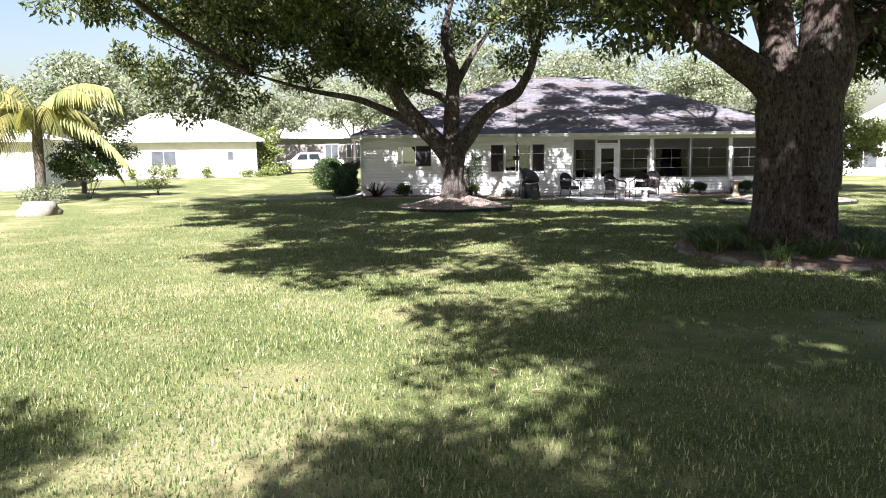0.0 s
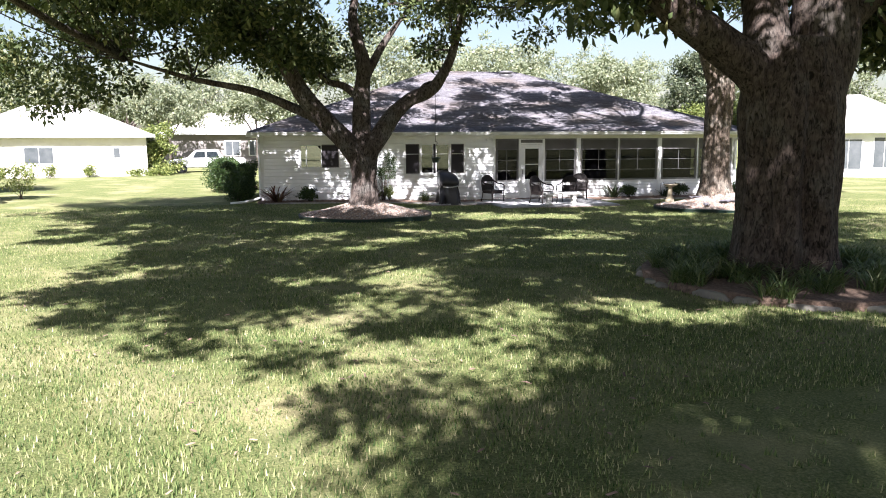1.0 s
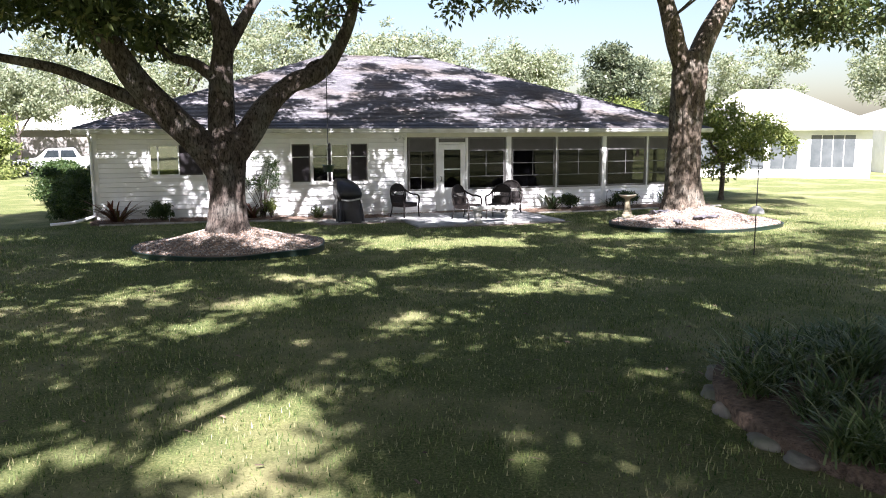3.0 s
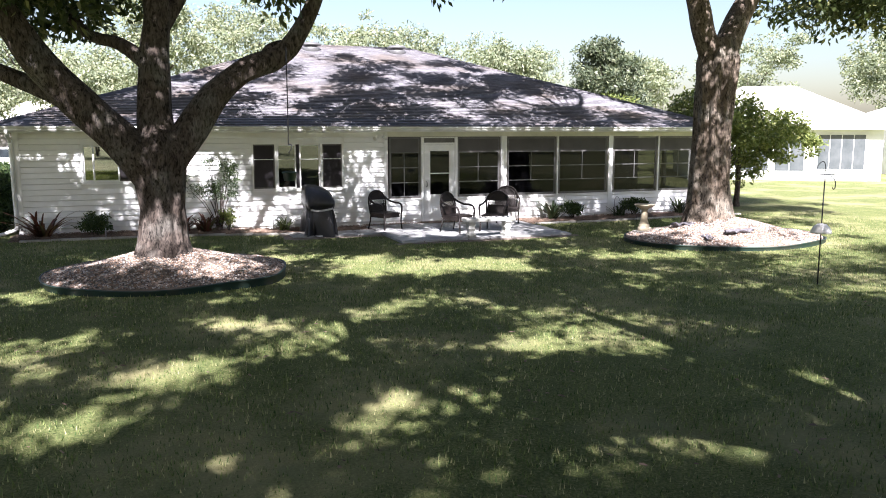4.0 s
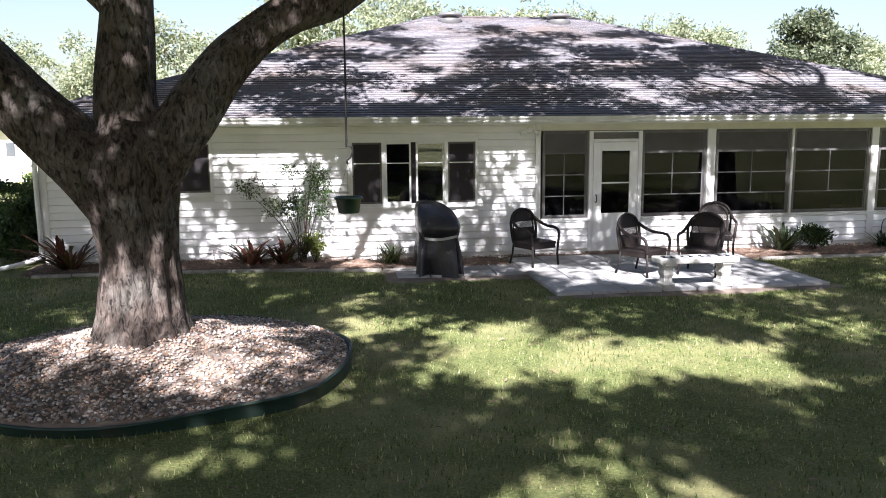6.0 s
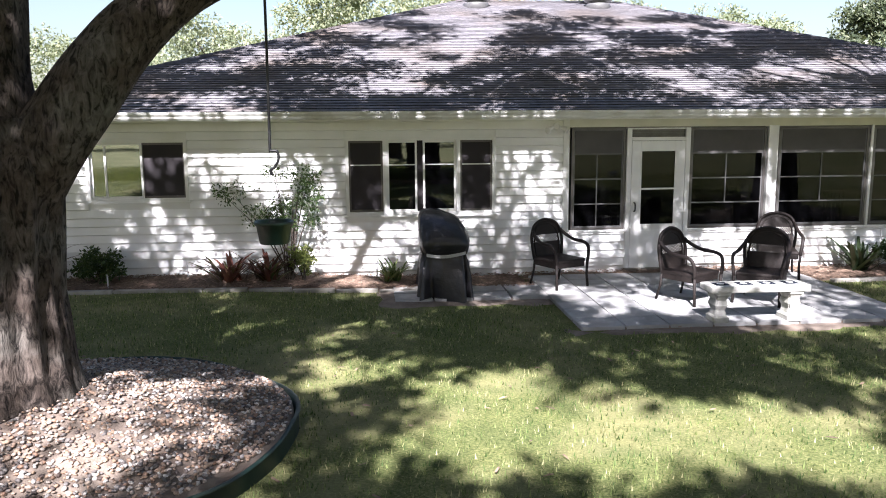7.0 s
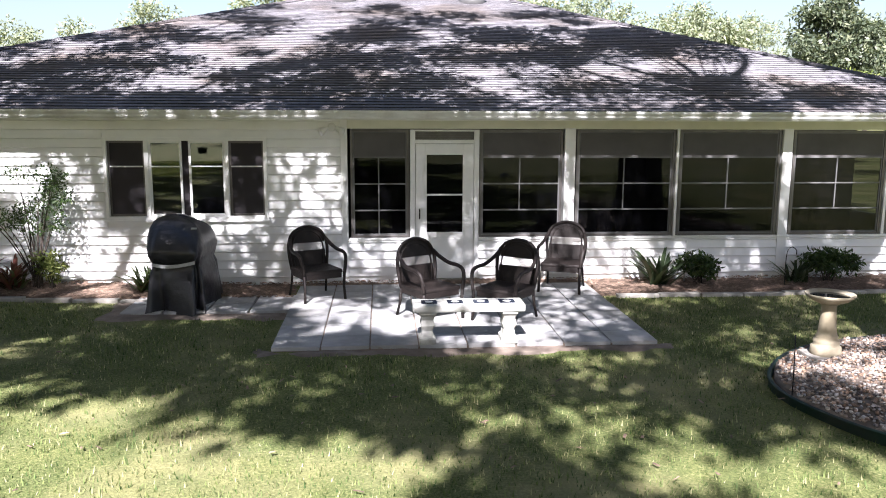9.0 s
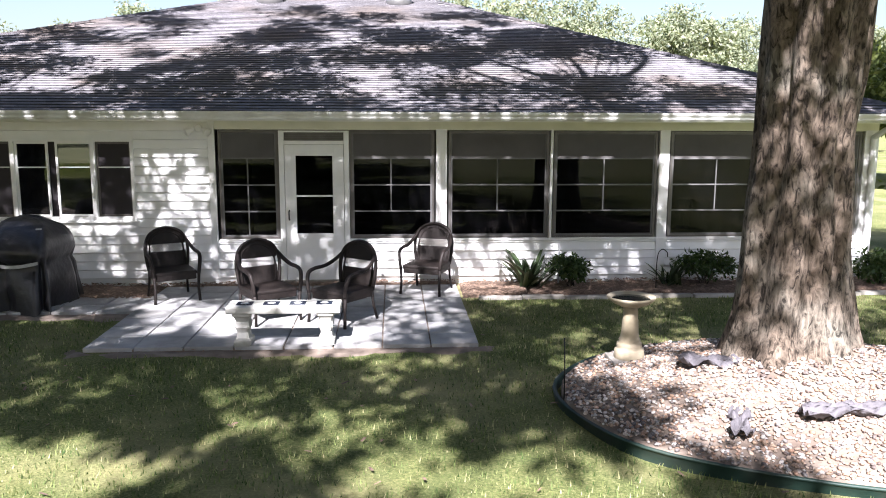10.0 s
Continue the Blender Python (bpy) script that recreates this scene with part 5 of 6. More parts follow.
def edge_block(x0, x1, y, seed):
    bm = box(x0, x1, y - 0.055, y + 0.055, -0.1, 0.045 + 0.01 * noise.noise(Vector((seed, 0, 0))), 0.012)
    ob = new("edging_block", from_bm("edging_block", bm, M_KERB))
    ob.location.z = lie((x0 + x1) / 2, y)
    return tagged(ob, "weathered grey concrete edging block", "edging", "edging blocks along the house bed")


x = -9.4
while x < -3.75:
    edge_block(x, x + 0.59, -1.09 + 0.015 * math.sin(x * 4), x)
    x += 0.605
x = 2.75
while x < 8.9:
    edge_block(x, x + 0.59, -1.08 + 0.02 * math.sin(x * 4), x)
    x += 0.605


# ---- patio furniture ----
def lattice(x0, x1, z0, z1, n, yf, r=0.004):
    """Open diagonal weave between two heights; yf(x) bends it."""
    vs, fs = [], []
    w = x1 - x0
    h = z1 - z0
    for s in (-1, 1):
        for k in range(-2, n + 2):
            a = x0 + w * k / n
            p, q = (a, z0), (a + s * h * 0.8, z1)
            if min(p[0], q[0]) < x0 - 0.005 or max(p[0], q[0]) > x1 + 0.005:
                continue
            m = ((p[0] + q[0]) / 2, (z0 + z1) / 2)
            A, B = tube_arrays([(c[0], yf(c[0]) + s * 0.003, c[1]) for c in (p, m, q)], [r] * 3, 5)
            fs += [tuple(i + len(vs) for i in f) for f in B]
            vs += A
    return fast_mesh("weave", np.array(vs), np.array(fs), [M_WEAVE])


def wicker_chair():
    """Armchair facing -y: woven seat, arched back with an open band, arms that run down into the front legs."""
    t = thing("wicker_chair", "dark brown wicker armchair with an arched back", "chair", None, "wicker chairs on the patio")
    back = lambda x: 0.235 + 0.05 * (1 - (x / 0.27) ** 2)
    bm = box(-0.27, 0.27, -0.27, 0.25, 0.355, 0.405, 0.018)
    part("seat", bm, M_WICKER, t)
    bm = bmesh.new()
    for q in ((-0.25, 0.25, -0.265, -0.245), (-0.25, 0.25, 0.22, 0.24)):
        box(q[0], q[1], q[2], q[3], 0.29, 0.36, 0.006, bm)
    for s in (-1, 1):
        box(s * 0.255 - 0.01, s * 0.255 + 0.01, -0.24, 0.22, 0.29, 0.36, 0.006, bm)
    part("apron", bm, M_WICKER, t)
    # arched rim of the back, wrapped cane
    arch = [(-0.25, 0.24, 0.36), (-0.275, 0.26, 0.55), (-0.27, 0.285, 0.72), (-0.19, 0.31, 0.86), (0, 0.325, 0.92), (0.19, 0.31, 0.86), (0.27, 0.285, 0.72), (0.275, 0.26, 0.55), (0.25, 0.24, 0.36)]
    rim = part("backrest", tube_mesh("backrest", spline(arch, 5), [0.022] * 41, M_WICKER, 8, 0.25, 1), M_WICKER, t)
    inner = [(p[0] * 0.80, p[1] + 0.004, 0.36 + (p[2] - 0.36) * 0.90) for p in arch]
    part("inner_rim", tube_mesh("inner_rim", spline(inner, 5), [0.012] * 41, M_WICKER, 6), M_WICKER, rim)
    bm = bmesh.new()
    n = 14
    for z0, z1 in ((0.36, 0.60), (0.70, 0.90)):
        rows = []
        for i in range(n + 1):
            x = -0.25 + 0.5 * i / n
            top = min(z1, 0.915 - 1.05 * max(0, abs(x) - 0.02) ** 2.1 * 3.2) if z1 > 0.8 else z1
            rows.append([bm.verts.new((x, 0.24 + 0.09 * (z - 0.36) / 0.56 + d, z)) for z, d in ((z0, 0), (max(top, z0 + 0.01), 0), (max(top, z0 + 0.01), 0.014), (z0, 0.014))])
        for a, b in zip(rows, rows[1:]):
            for k in range(4):
                bm.faces.new((a[k], b[k], b[(k + 1) % 4], a[(k + 1) % 4]))
    part("woven_panel", bm, M_WICKER, rim)
    part("open_weave", lattice(-0.245, 0.245, 0.60, 0.70, 16, lambda x: 0.29), M_WEAVE, rim, "open lattice band")
    for s in (-1, 1):
        arm = [(s * 0.255, 0.28, 0.76), (s * 0.285, 0.18, 0.69), (s * 0.31, 0.03, 0.635), (s * 0.32, -0.14, 0.625), (s * 0.315, -0.25, 0.59), (s * 0.30, -0.29, 0.48), (s * 0.285, -0.285, 0.36)]
        part("arm", tube_mesh("arm", spline(arm, 5), [0.024] * 31, M_WICKER, 8, 0.25, 3), M_WICKER, t)
        part("leg", tube_mesh("leg", [(s * 0.285, -0.285, 0.38), (s * 0.275, -0.285, 0.18), (s * 0.285, -0.30, 0.0)], [0.021, 0.018, 0.02], M_WICKER, 8), M_WICKER, t)
        part("leg", tube_mesh("leg", [(s * 0.245, 0.235, 0.38), (s * 0.25, 0.26, 0.18), (s * 0.265, 0.31, 0.0)], [0.019, 0.016, 0.017], M_WICKER, 8), M_WICKER, t)
    return t


PT = PATIO[4]
chair = wicker_chair()
chair.matrix_basis = pose(-1.38, -1.08, PT, 0, 0, 27)
copy_thing(chair, pose(0.07, -2.25, PT, 0, 0, 32))
copy_thing(chair, pose(0.98, -2.40, PT, 0, 0, -38))
copy_thing(chair, pose(2.05, -0.78, PT, 0, 0, -22))


def garden_bench():
    t = thing("stone_bench", "low cast-cement bench with tile insets on scrolled feet", "bench", pose(0.42, -3.33, PT))
    top = part("bench_top", box(-0.60, 0.60, -0.17, 0.17, 0.355, 0.435, 0.02), M_STONE, t)
    for k in range(4):
        x = -0.42 + 0.28 * k
        part("tile", box(x - 0.085, x + 0.085, -0.085, 0.085, 0.430, 0.4385, 0.002), M_TILE_D, top, "dark blue glazed tile")
        part("tile_motif", lathe([(0.045, 0.436), (0.045, 0.4405), (0.02, 0.441)], 6), M_TILE_L, top, "white tile motif")
        top.children[-1].location.x = x
    for s in (-1, 1):
        bm = bmesh.new()
        prof = [(0.115, 0.0), (0.115, 0.06), (0.085, 0.085), (0.075, 0.14), (0.10, 0.20), (0.085, 0.26), (0.10, 0.30), (0.125, 0.33), (0.125, 0.357)]
        rings = []
        for w, z in prof:
            rings.append([bm.verts.new((x, y, z)) for x, y in ((-w * 0.75, -w * 1.2), (w * 0.75, -w * 1.2), (w * 0.75, w * 1.2), (-w * 0.75, w * 1.2))])
        for a, b in zip(rings, rings[1:]):
            for k in range(4):
                bm.faces.new((a[k], a[(k + 1) % 4], b[(k + 1) % 4], b[k]))
        bm.faces.new(rings[-1])
        bm.faces.new(rings[0][::-1])
        bmesh.ops.bevel(bm, geom=[e for e in bm.edges if abs(e.verts[0].co.z - e.verts[1].co.z) > 0.01], offset=0.014, segments=2, affect="EDGES")
        f = part("foot", bm, M_STONE, t)
        f.location.x = s * 0.44
    return t


garden_bench()


def covered_grill():
    """A barbecue under a fitted cover that hangs in folds, belted at the waist."""
    t = thing("covered_barbecue", "barbecue under a black vinyl cover with a grey strap", "barbecue", pose(-3.06, -1.25, 0.04, 0, 0, -2))
    bm = bmesh.new()
    segs, rings = 56, []
    levels = [(0.00, 0.352, 0.285, 0.0), (0.10, 0.350, 0.28, 0.0), (0.35, 0.35, 0.275, 0.0), (0.52, 0.348, 0.272, 0.005), (0.60, 0.350, 0.274, 0.005), (0.66, 0.366, 0.294, 0.0), (0.73, 0.378, 0.31, -0.005), (0.82, 0.382, 0.305, 0.0), (0.95, 0.37, 0.27, 0.025), (1.05, 0.345, 0.225, 0.055), (1.12, 0.31, 0.17, 0.085), (1.155, 0.26, 0.11, 0.105), (1.165, 0.15, 0.05, 0.11)]
    for i, (z, rx, ry, oy) in enumerate(levels):
        ring = []
        for j in range(segs):
            a = 2 * math.pi * j / segs
            c, s = math.cos(a), math.sin(a)
            k = 0.32
            x, y = 0.90 * rx * math.copysign(abs(c) ** k, c), 1.80 * ry * math.copysign(abs(s) ** k, s)
            fold = 0.075 * max(0, (0.75 - z)) / 0.75 * math.sin(a * 8 + 1.3 * math.sin(a * 2)) - 0.035 * math.exp(-((z - 0.60) / 0.07) ** 2) * (1 + 0.6 * math.sin(a * 13)) + 0.014 * noise.noise(Vector((c * 3, s * 3, z * 5)))
            lid = max(0.0, z - 0.72) / 0.44
            ring.append(bm.verts.new((x * (1 + fold / 0.3) - 0.05 * lid * lid, y * (1 + fold / 0.3) + oy, z - 0.13 * lid * max(0.0, x / 0.3) + (0.02 * math.sin(a * 5) if i == 0 else 0.01 * noise.noise(Vector((c * 4, s * 4, z * 3)))))))
        rings.append(ring)
    for a, b in zip(rings, rings[1:]):
        for j in range(segs):
            bm.faces.new((a[j], a[(j + 1) % segs], b[(j + 1) % segs], b[j]))
    bm.faces.new(rings[-1])
    part("cover", bm, M_COVER, t, "", True)
    strap = [(-0.25, -0.515, 0.62), (-0.1, -0.535, 0.60), (0.05, -0.535, 0.605), (0.2, -0.53, 0.63), (0.27, -0.515, 0.645)]
    bm = bmesh.new()
    row = [[bm.verts.new((p.x, p.y - 0.004, p.z + d)) for d in (-0.02, 0.02)] + [bm.verts.new((p.x, p.y + 0.01, p.z + d)) for d in (0.02, -0.02)] for p in spline(strap, 4)]
    for a, b in zip(row, row[1:]):
        for k in range(4):
            bm.faces.new((a[k], b[k], b[(k + 1) % 4], a[(k + 1) % 4]))
    part("strap", bm, M_STRAP, t, "grey webbing strap")
    tag = part("badge", box(0.20, 0.27, -0.012, 0.0, -0.012, 0.012, 0.003), M_STRAP, t, "small pale sewn badge")
    tag.matrix_basis = pose(0.0, -0.36, 1.045, -50, 0, 5)
    return t


covered_grill()

bath = thing("bird_bath", "buff cement bird bath on a turned pedestal", "bird bath", pose(3.86, -4.36, 0.19) @ Matrix.Scale(0.88, 4))
part("pedestal", lathe([(0.16, -0.04), (0.165, 0.01), (0.16, 0.07), (0.145, 0.085), (0.13, 0.09), (0.14, 0.12), (0.135, 0.15), (0.11, 0.165), (0.12, 0.185), (0.105, 0.21), (0.095, 0.26), (0.082, 0.45), (0.078, 0.53), (0.10, 0.56)], 28), M_BUFF, bath, "", True)
part("bowl", lathe([(0.08, 0.555), (0.12, 0.565), (0.20, 0.60), (0.255, 0.645), (0.265, 0.665), (0.258, 0.675), (0.24, 0.668), (0.19, 0.635), (0.05, 0.61)], 32), M_BUFF, bath, "wide shallow weathered bowl", True)
part("water", lathe([(0.18, 0.63), (0.205, 0.645), (0.1, 0.6455)], 28), M_WATER, bath)
part("paving_slab", box(-0.22, 0.2, -0.2, 0.2, -0.06, -0.02, 0.01), M_KERB, bath, "thin grey slab under the pedestal")

# hanging pot below the limb
pot = thing("hanging_pot", "green plastic pot hanging on a black hook from the oak", "plant pot", pose(-4.63, -7.10, 1.655))
part("bowl", lathe([(0.085, 0), (0.09, 0.005), (0.108, 0.115), (0.118, 0.118), (0.122, 0.135), (0.116, 0.14), (0.105, 0.132), (0.088, 0.02)], 28), M_POT, pot, "", True)
vs, fs = [], []
for k in range(3):
    a = k * 2.094 + 0.4
    A, B = tube_arrays([(0.11 * math.cos(a), 0.11 * math.sin(a), 0.13), (0, 0, 0.42)], [0.0012, 0.0012], 4)
    fs += [tuple(i + len(vs) for i in f) for f in B]
    vs += A
part("wires", fast_mesh("wires", np.array(vs), np.array(fs), [M_IRON]), M_IRON, pot)
hook = [(0.0, 0, 2.05), (0.0, 0, 1.2), (-0.005, 0, 0.62), (0.0, 0, 0.57), (0.035, 0, 0.565), (0.045, 0, 0.52), (0.02, 0, 0.47), (-0.005, 0, 0.45), (0.0, 0, 0.42)]
part("hook", tube_mesh("hook", spline(hook, 4), [0.0085] * 33, M_IRON, 8), M_IRON, pot, "black iron hook")

# shepherd's hook for bird feeders
feeder = thing("feeder_pole", "thin black shepherd's-hook pole with a milky squirrel baffle", "feeder pole", pose(2.97, -10.32, 0.06))
part("pole", tube_mesh("pole", [(0, 0, -0.2), (0, 0, 0.9), (0.005, 0, 1.62)], [0.011, 0.010, 0.009], M_IRON, 8), M_IRON, feeder)
part("hook", tube_mesh("hook", spline([(0.0, 0, 1.55), (0.03, 0, 1.64), (0.12, 0, 1.67), (0.21, 0, 1.60), (0.22, 0, 1.50), (0.19, 0, 1.47), (0.165, 0, 1.50)], 5), [0.008] * 31, M_IRON, 6), M_IRON, feeder)
part("hook", tube_mesh("hook", spline([(-0.16, 0, 1.74), (-0.16, 0, 1.82), (-0.06, 0, 1.90), (0.0, 0, 1.84), (0.0, 0, 1.70), (0.0, 0, 1.60)], 5), [0.006] * 26, M_IRON, 6), M_IRON, feeder)
part("perch_tray", lathe([(0.15, 1.70), (0.155, 1.708), (0.02, 1.712)], 20), M_IRON, feeder)
part("baffle", lathe([(0.155, 0.80), (0.15, 0.83), (0.12, 0.895), (0.07, 0.935), (0.015, 0.95)], 24), M_BAFFLE, feeder, "milky plastic dome", True)

stake = thing("garden_stake", "thin rusty garden stake at the bed's edge", "stake", pose(3.02, -5.30, 0.02))
part("rod", tube_mesh("rod", [(0, 0, -0.1), (0.0, 0, 0.3), (-0.01, 0, 0.62)], [0.006, 0.006, 0.005], M_IRON, 6), M_IRON, stake)
for x, y, h in ((-7.72, -0.9, 0.28), (-6.75, -0.35, 0.3), (4.02, -0.3, 0.62), (-3.98, -0.25, 0.3)):
    s = thing("marker_stake", "short pale stake pushed into the mulch", "stake", pose(x, y, 0.06), "stakes in the house bed")
    part("rod", tube_mesh("rod", [(0, 0, -0.1), (0, 0, h)], [0.012, 0.010], M_STRAP, 6), M_STRAP, s)
hk = thing("garden_hook", "small black iron hook in the mulch below the screens", "garden hook", pose(5.35, -0.75, 0.06))
part("rod", tube_mesh("rod", spline([(0, 0, -0.1), (0, 0, 0.45), (0.06, 0, 0.58), (0.14, 0, 0.54), (0.15, 0, 0.47)], 5), [0.007] * 21, M_IRON, 6), M_IRON, hk)


# seats inside the porch
def slat_chair(x, y, turn):
    t = thing("slatted_chair", "dark wooden slat-back chair inside the porch", "chair", pose(x, y, FOOT + 0.03, 0, 0, turn), "chairs inside the porch")
    part("seat", box(-0.26, 0.26, -0.26, 0.26, 0.40, 0.44, 0.01), M_BRONZE, t)
    for k in range(6):
        part("slat", box(-0.23 + k * 0.085, -0.19 + k * 0.085, 0.24, 0.265, 0.44, 0.92, 0.005), M_BRONZE, t)
    part("top_rail", box(-0.26, 0.26, 0.235, 0.27, 0.92, 0.98, 0.01), M_BRONZE, t)
    for sx in (-0.23, 0.23):
        for sy in (-0.23, 0.23):
            part("leg", box(sx - 0.02, sx + 0.02, sy - 0.02, sy + 0.02, 0, 0.40, 0.004), M_BRONZE, t)


for x, y, a in ((3.3, 1.8, 180), (4.3, 1.8, 190), (6.6, 2.0, 170)):
    slat_chair(x, y, a)
tb = thing("porch_table", "small dark table inside the porch", "table", pose(5.0, 1.2, FOOT + 0.03))
part("tabletop", box(-0.35, 0.35, -0.3, 0.3, 0.48, 0.51, 0.008), M_BRONZE, tb)
for sx in (-0.3, 0.3):
    for sy in (-0.25, 0.25):
        part("leg", box(sx - 0.02, sx + 0.02, sy - 0.02, sy + 0.02, 0, 0.48), M_BRONZE, tb)


# ---- neighbours ----
def far_house(label, place, w, d, h, rise, wall_mat, openings, ridge=0.35):
    """A low hip-roofed house; openings on its front: (x0, x1, z0, z1, leaves)."""
    t = thing("neighbour_house", label, "house", place)
    wall = part("wall", box(0, w, 0, d, -0.3, h), wall_mat, t)
    bm = bmesh.new()
    o = 0.5
    c = [bm.verts.new(p) for p in ((-o, -o, h), (w + o, -o, h), (w + o, d + o, h), (-o, d + o, h), (w * ridge, d / 2, h + rise), (w * (1 - ridge), d / 2, h + rise))]
    for q in ((0, 1, 5, 4), (1, 2, 5), (2, 3, 4, 5), (3, 0, 4), (3, 2, 1, 0)):
        bm.faces.new([c[i] for i in q])
    roof_ = part("roof", bm, M_FARROOF, t, "pale shingle hip roof")
    part("fascia", box(-o, w + o, -o - 0.03, -o, h - 0.13, h + 0.03), M_WHITE, roof_)
    for x0, x1, z0, z1, n in openings:
        win = part("window", box(x0 - 0.06, x1 + 0.06, -0.04, 0.03, z0 - 0.06, z1 + 0.06), M_WHITE, t)
        for k in range(n):
            a, b = x0 + (x1 - x0) * k / n + 0.02, x0 + (x1 - x0) * (k + 1) / n - 0.02
            part("pane", box(a, b, -0.055, -0.041, z0, z1), M_DARKWIN, win)
    return t


far_house("cream single-storey neighbour house in full sun", pose(-27.6, 22.4, 0.0, 0, 0, 14), 10.6, 9, 2.7, 2.0, M_STUCCO, [(3.6, 5.2, 1.0, 1.95, 2), (8.6, 9.0, 1.3, 1.9, 1)])
far_house("cream neighbour house behind the palm", pose(-42.5, 7.0, 0.0, 0, 0, 12), 16.5, 9, 2.7, 2.0, M_STUCCO, [(3.0, 6.0, 0.7, 2.2, 4), (8.0, 10.0, 0.9, 2.0, 3), (12.0, 14.5, 0.9, 2.0, 4)])
# this wall's shade is mostly in its dark material
far_house("white neighbour house behind the pickup truck", pose(-19.0, 42.0, 0.0, 0, 0, 5), 13, 9, 3.0, 2.0, M_SHADED_WALL, [(5.4, 6.6, 1.1, 2.3, 2), (7.4, 9.8, 1.1, 2.3, 5)])
far_house("white neighbour house with a glazed porch", pose(19.4, 14.5, 0.0, 0, 0, -32), 9.2, 10, 2.7, 2.3, M_WHITE, [(0.5, 2.0, 0.5, 2.2, 2), (2.4, 3.9, 0.5, 2.2, 2), (4.2, 5.6, 0.5, 2.2, 2), (6.2, 8.4, 0.6, 2.3, 4)])
far_house("white neighbour house further along the lawn", pose(33.0, 14.0, 0.0, 0, 0, -25), 14, 10, 2.7, 2.3, M_WHITE, [(1.0, 3.0, 0.6, 2.2, 3), (5, 8, 0.6, 2.2, 4)])


def pickup(place):
    t = thing("pickup_truck", "white crew-cab pickup truck parked on the drive", "car", place)
    prof = [(-2.6, 0.45), (-2.62, 0.85), (-2.5, 1.0), (-1.35, 1.08), (-0.75, 1.68), (0.75, 1.72), (1.05, 1.12), (2.6, 1.10), (2.65, 0.5)]
    bm = bmesh.new()
    a = [bm.verts.new((x, -0.88 if z < 1.2 else -0.72, z)) for x, z in prof]
    b = [bm.verts.new((x, 0.88 if z < 1.2 else 0.72, z)) for x, z in prof]
    for i in range(len(prof)):
        j = (i + 1) % len(prof)
        bm.faces.new((a[i], a[j], b[j], b[i]))
    bm.faces.new(a[::-1])
    bm.faces.new(b)
    bmesh.ops.bevel(bm, geom=bm.edges[:], offset=0.05, segments=2, affect="EDGES")
    part("body", bm, M_CAR, t)
    for x0, x1, x2, x3 in ((-0.98, -0.12, -0.12, -0.70), (-0.02, 0.86, 0.68, -0.02)):
        bm = bmesh.new()
        v = [bm.verts.new(p) for p in ((x0, -0.885, 1.16), (x1, -0.885, 1.16), (x2, -0.765, 1.60), (x3, -0.765, 1.60))]
        bm.faces.new(v)
        bmesh.ops.solidify(bm, geom=bm.faces[:], thickness=0.02)
        part("side_window", bm, M_CARGLASS, t)
    for x in (-1.75, 1.75):
        for s in (-1, 1):
            w = part("wheel", lathe([(0.30, -0.1), (0.37, -0.09), (0.38, 0), (0.37, 0.09), (0.30, 0.1)], 24), M_TYRE, t, "black tyre", True)
            w.matrix_basis = pose(x, s * 0.84, 0.38, 90, 0, 0)
            r = part("rim", lathe([(0.22, -0.105), (0.21, -0.11), (0.05, -0.10)], 12), M_RAIL, w)
            r.matrix_basis = pose(0, 0, 0, 0 if s > 0 else 180, 0, 0)
    for y in (-0.66, 0.66):
        part("headlight", box(-2.64, -2.55, y - 0.16, y + 0.16, 0.80, 0.95, 0.02), M_BULB, t)
    return t


pickup(pose(-14.1, 30.2, 0.0, 0, 0, 6))

# palm and its garden
palm = thing("palm_tree", "young palm with drooping yellow-green fronds", "palm", pose(-22.3, 0.9, 0.1))
part("trunk", limb_mesh("trunk", [(0, 0, -0.2, 0.26), (0, 0, 0.8, 0.2), (0.02, 0, 2.2, 0.2), (0.05, 0, 3.6, 0.17)], M_BARK3, 12, 0.2, 3, 4), M_BARK3, palm)
rp = np.random.default_rng(12)
for k in range(24):
    a = k * 2.4 + rp.uniform(-0.2, 0.2)
    L, up = rp.uniform(2.4, 3.4), rp.uniform(0.0, 1.25)
    vs, fs = [], []
    P = [Vector((math.cos(a) * L * t, math.sin(a) * L * t, 3.4 + up * L * t - 0.75 * L * t * t)) for t in np.linspace(0, 1, 28)]
    for i in range(4, 28):
        for s in (-1, 1):
            d = Vector((-math.sin(a), math.cos(a), 0)) * s
            tip = P[i] + d * 0.62 * (1.2 - i / 28) + Vector((math.cos(a) * 0.3, math.sin(a) * 0.3, -0.5 - 0.3 * rp.random()))
            b = len(vs)
            w = Vector((math.cos(a), math.sin(a), 0)) * 0.06
            mid = (P[i] + tip) / 2 + Vector((0, 0, 0.1))
            vs += [tuple(P[i] - w), tuple(P[i] + w), tuple(mid + w), tuple(tip), tuple(mid - w)]
            fs += [(b, b + 1, b + 2, b + 4), (b + 4, b + 2, b + 3, b + 3)]
    me = bpy.data.meshes.new("frond")
    me.from_pydata(vs, [], [f if f[2] != f[3] else f[:3] for f in fs])
    me.materials.append(M_PALM)
    fr = part("frond", me, M_PALM, palm)
    part("midrib", tube_mesh("midrib", P, list(np.linspace(0.03, 0.006, 28)), M_PALM, 5), M_PALM, fr)
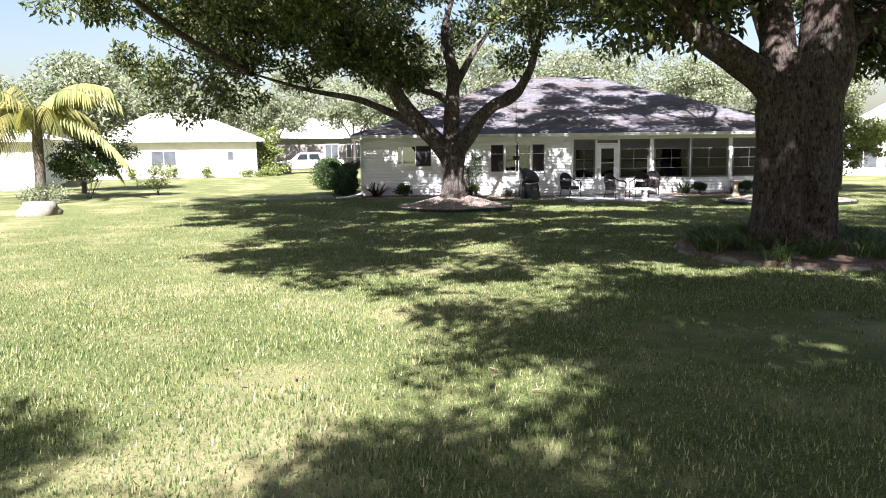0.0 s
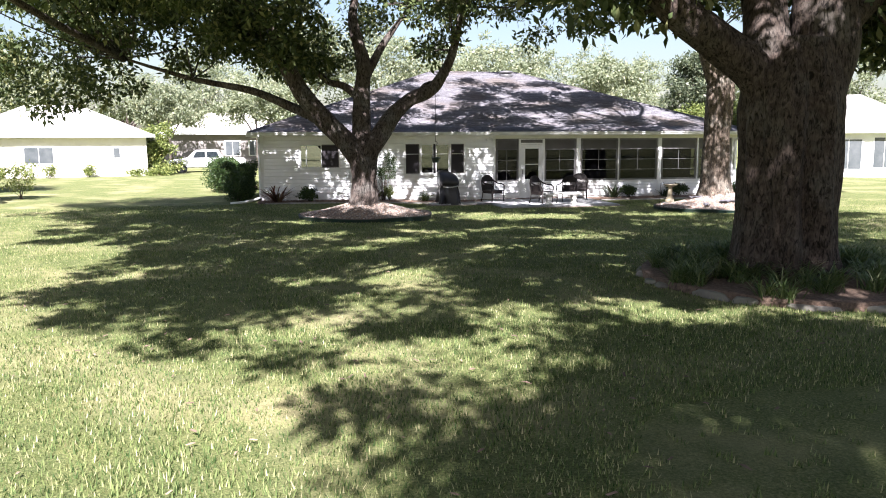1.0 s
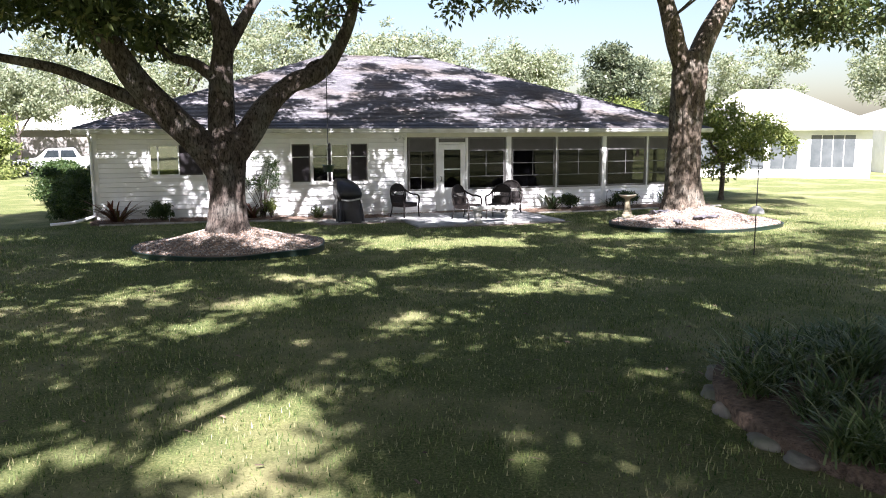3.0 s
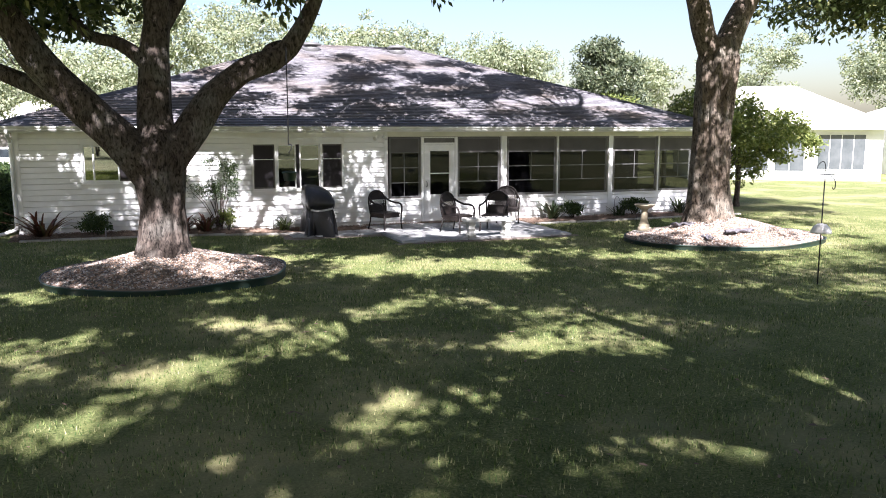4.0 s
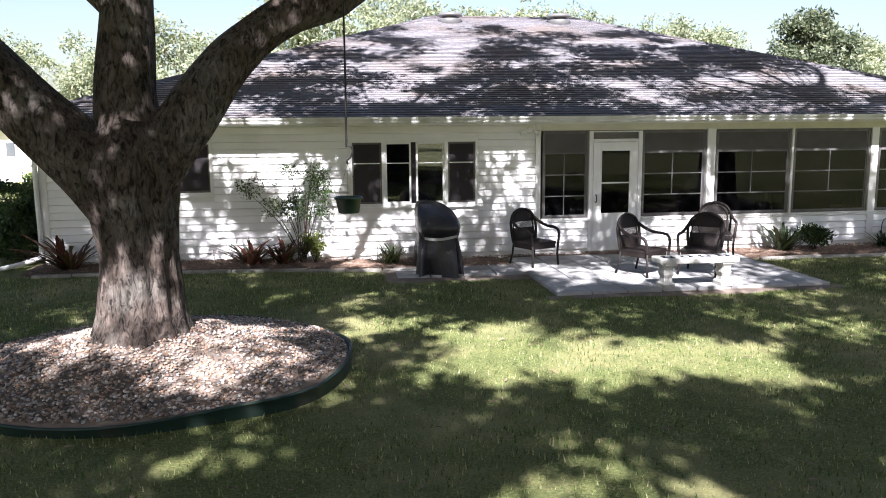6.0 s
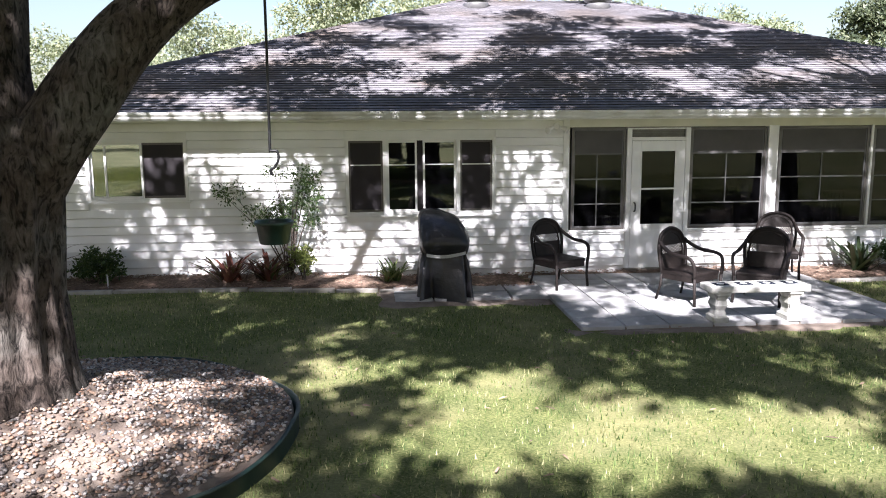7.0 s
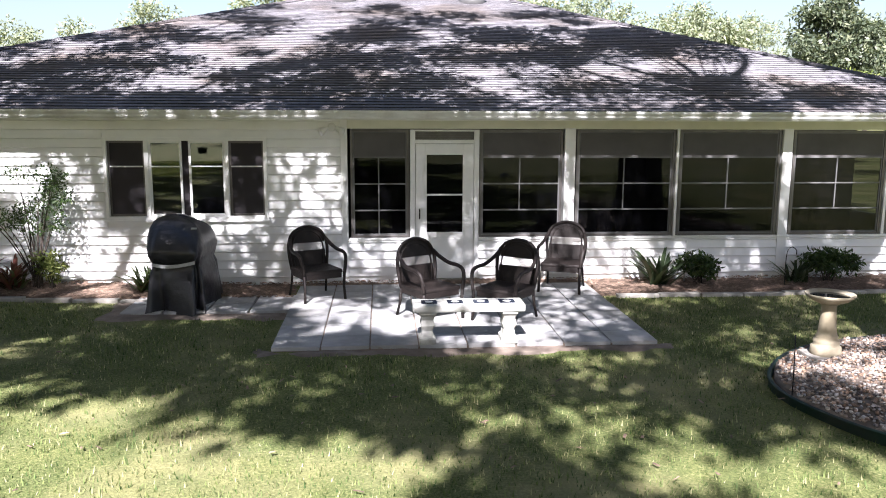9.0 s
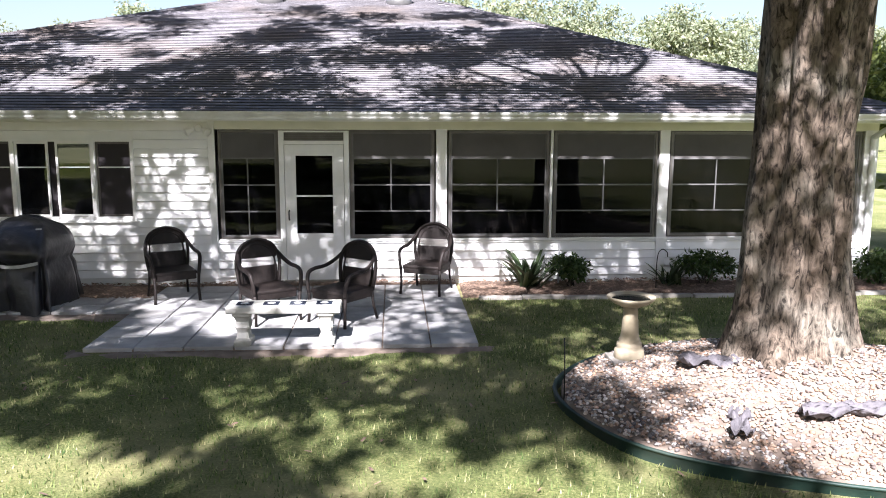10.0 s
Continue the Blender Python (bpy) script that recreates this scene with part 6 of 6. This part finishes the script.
leafy_shrub("leafy dark shrub beside the palm", (-20.9, 2.2, 0.05), [(0, 0, 1.7, 1.5, 0.9, 0.8, 70), (1.0, 0.3, 1.9, 0.9, 0.6, 0.5, 30), (-0.9, 0, 1.4, 0.7, 0.6, 0.5, 20)], M_SHRUB, 90, 80, 0.35, 0.12, 12)
leafy_shrub("sparse twiggy shrub with yellow-green leaves", (-18.6, 4.0, 0.05), [(0, 0, 0.9, 0.9, 0.7, 0.5, 26)], M_LIME, 91, 50, 0.3, 0.10, 10)
leafy_shrub("dry tangled shrub at the palm's foot", (-21.6, -0.6, 0.05), [(0, 0, 0.45, 0.9, 0.6, 0.35, 30)], M_PALELEAF, 92, 60, 0.25, 0.10, 14)
shrub_tree("garden_tree", "dense green tree behind the palm", "tree", (-22.6, 6.4, 0.0), 2.4, [(0, 0, 4.9, 2.0, 1.8, 1.5, 70), (1.2, 0, 3.8, 1.3, 1.2, 1.1, 34), (-1.3, 0, 4.0, 1.4, 1.2, 1.0, 30)], M_PALELEAF, 93, 90, 0.7, 0.22)
rock(-19.6, -6.0, 0.62, 0.4, 0.42, 20, 40)
for x, y in ((-25.2, 22.2), (-22.6, 22.8), (-20.5, 23.5)):
    leafy_shrub("small shrub against the cream wall", (x, y, 0.05), [(0, 0, 0.5, 0.4, 0.3, 0.35, 14)], M_LIME, int(abs(x) * 10), 50, 0.22, 0.12)
for k in range(3):
    leafy_shrub("low bright border planting along the drive", (-17.8 + k * 0.8, 24.0 + k * 0.35, 0.05), [(0, 0, 0.3, 0.5, 0.4, 0.25, 14)], M_LIME, 400 + k, 45, 0.25, 0.14)


# ---- pieces ----
def put_board(x0, x1, z0, z1):
    part("siding_board", siding_board(x0, x1, z0, z1), M_SIDING, wall_f)


COURSE = 0.1265
z = FOOT
while z < WALL_TOP - 0.02:
    z1 = min(z + COURSE, WALL_TOP - 0.005)
    spans = [(WALL_L + 0.09, -1.087)]
    for x0, x1, a, b in (WIN_A, WIN_B):
        if a - 0.07 < z1 and b + 0.045 > z:
            spans = [s for u, v in spans for s in ((u, min(v, x0 - 0.047)), (max(u, x1 + 0.047), v)) if s[1] - s[0] > 0.05]
    for u, v in spans:
        put_board(u, v, z, z1)
    if z < 0.66:
        put_board(-0.983, -0.078, z, min(z1, 0.678))
        put_board(0.943, 2.213, z, min(z1, 0.678))
        put_board(2.377, 5.563, z, min(z1, 0.678))
        put_board(5.717, 8.728, z, min(z1, 0.678))
    z += COURSE


PW, PD = (PATIO[1] - PATIO[0]) / 8, (PATIO[3] - PATIO[2]) / 7
patio = thing("patio", "square patio of pale grey concrete pavers", "patio", None, "", "structure")
bed = part("paver_bed", box(PATIO[0] + 0.01, PATIO[1] - 0.01, PATIO[2] + 0.01, PATIO[3], -0.1, PATIO[4] - 0.022), M_SAND, patio)
paver = from_bm("paver", box(-PW / 2 + 0.008, PW / 2 - 0.008, -PD / 2 + 0.008, PD / 2 - 0.008, -0.045, 0, 0.007), M_CONC)
rr = random.Random(3)
for i in range(8):
    for j in range(7):
        p = part("paver", paver, M_CONC, patio)
        p.matrix_basis = pose(PATIO[0] + PW * (i + 0.5), PATIO[2] + PD * (j + 0.5), PATIO[4] + rr.uniform(-0.003, 0.003), rr.uniform(-0.25, 0.25), rr.uniform(-0.25, 0.25), rr.uniform(-0.4, 0.4))
pad = thing("paver_pad", "worn concrete pavers half buried in soil beside the barbecue", "paving", None, "", "structure")
part("paver_bed", box(-3.85, -1.72, -1.85, -0.75, -0.1, 0.03), M_SAND, pad)
for i in range(4):
    for j in range(2):
        p = part("paver", paver, M_CONC, pad)
        p.matrix_basis = pose(-3.5 + 0.53 * i, -1.55 + 0.47 * j, 0.062 + rr.uniform(-0.006, 0.004), rr.uniform(-0.8, 0.8), rr.uniform(-0.8, 0.8), rr.uniform(-1.5, 1.5))


# shingle tabs: the lowest courses of the front slope singly, the rest joined
SLOPE = Vector((0, RIDGE_Y + OVER, RIDGE_Z - EAVE_Z))
SL = SLOPE.length
SD = SLOPE.normalized()
SN = Vector((0, -SD.z, SD.y))
TAB_W, TAB_H = 0.30, 0.142
TAB_V = [(-0.1495, 0, 0.0), (0.1495, 0, 0.0), (0.1495, 0, 0.017), (-0.1495, 0, 0.017), (-0.148, TAB_H * 1.05, 0.002), (0.148, TAB_H * 1.05, 0.002)]
TAB_F = [(0, 1, 2, 3), (3, 2, 5, 4), (0, 3, 4), (1, 5, 2)]
tab_mesh = bpy.data.meshes.new("shingle")
tab_mesh.from_pydata(TAB_V, [], TAB_F)
tab_mesh.materials.append(M_SHINGLE)
tab_mesh.materials.append(M_BUTT_LINE)
# butt face takes the painted shadow line
tab_mesh.polygons[0].material_index = 1
turn = Matrix((Vector((1, 0, 0)), SD, SN)).transposed().to_4x4()
jv, jf = [], []
for row in range(int(SL / TAB_H)):
    t = row * TAB_H
    q = t / SL
    xl, xr = RX0 + (RIDGE_L - RX0) * q + 0.12, RX1 + (RIDGE_R - RX1) * q - 0.12
    x = math.floor(xl / TAB_W) * TAB_W + (0.15 if row % 2 else 0.0)
    while x < xr - 0.10:
        if x > xl + 0.10:
            o = Vector((x, -OVER, EAVE_Z)) + SD * (t - 0.02) + SN * rr.uniform(0.003, 0.006)
            if row < 5:
                s = part("shingle", tab_mesh, M_SHINGLE, roof)
                s.matrix_basis = Matrix.Translation(o) @ turn
            else:
                b = len(jv)
                m3 = turn.to_3x3()
                jv += [tuple(o + m3 @ Vector(v)) for v in TAB_V]
                jf += [(b, b + 1, b + 2, b + 3), (b + 3, b + 2, b + 5, b + 4)]
        x += TAB_W
part("shingle_field", fast_mesh("shingle_field", np.array(jv), np.array(jf), [M_SHINGLE, M_BUTT_LINE], midx=[1, 0] * (len(jf) // 2)), M_SHINGLE, roof)["kind"] = "stuff"
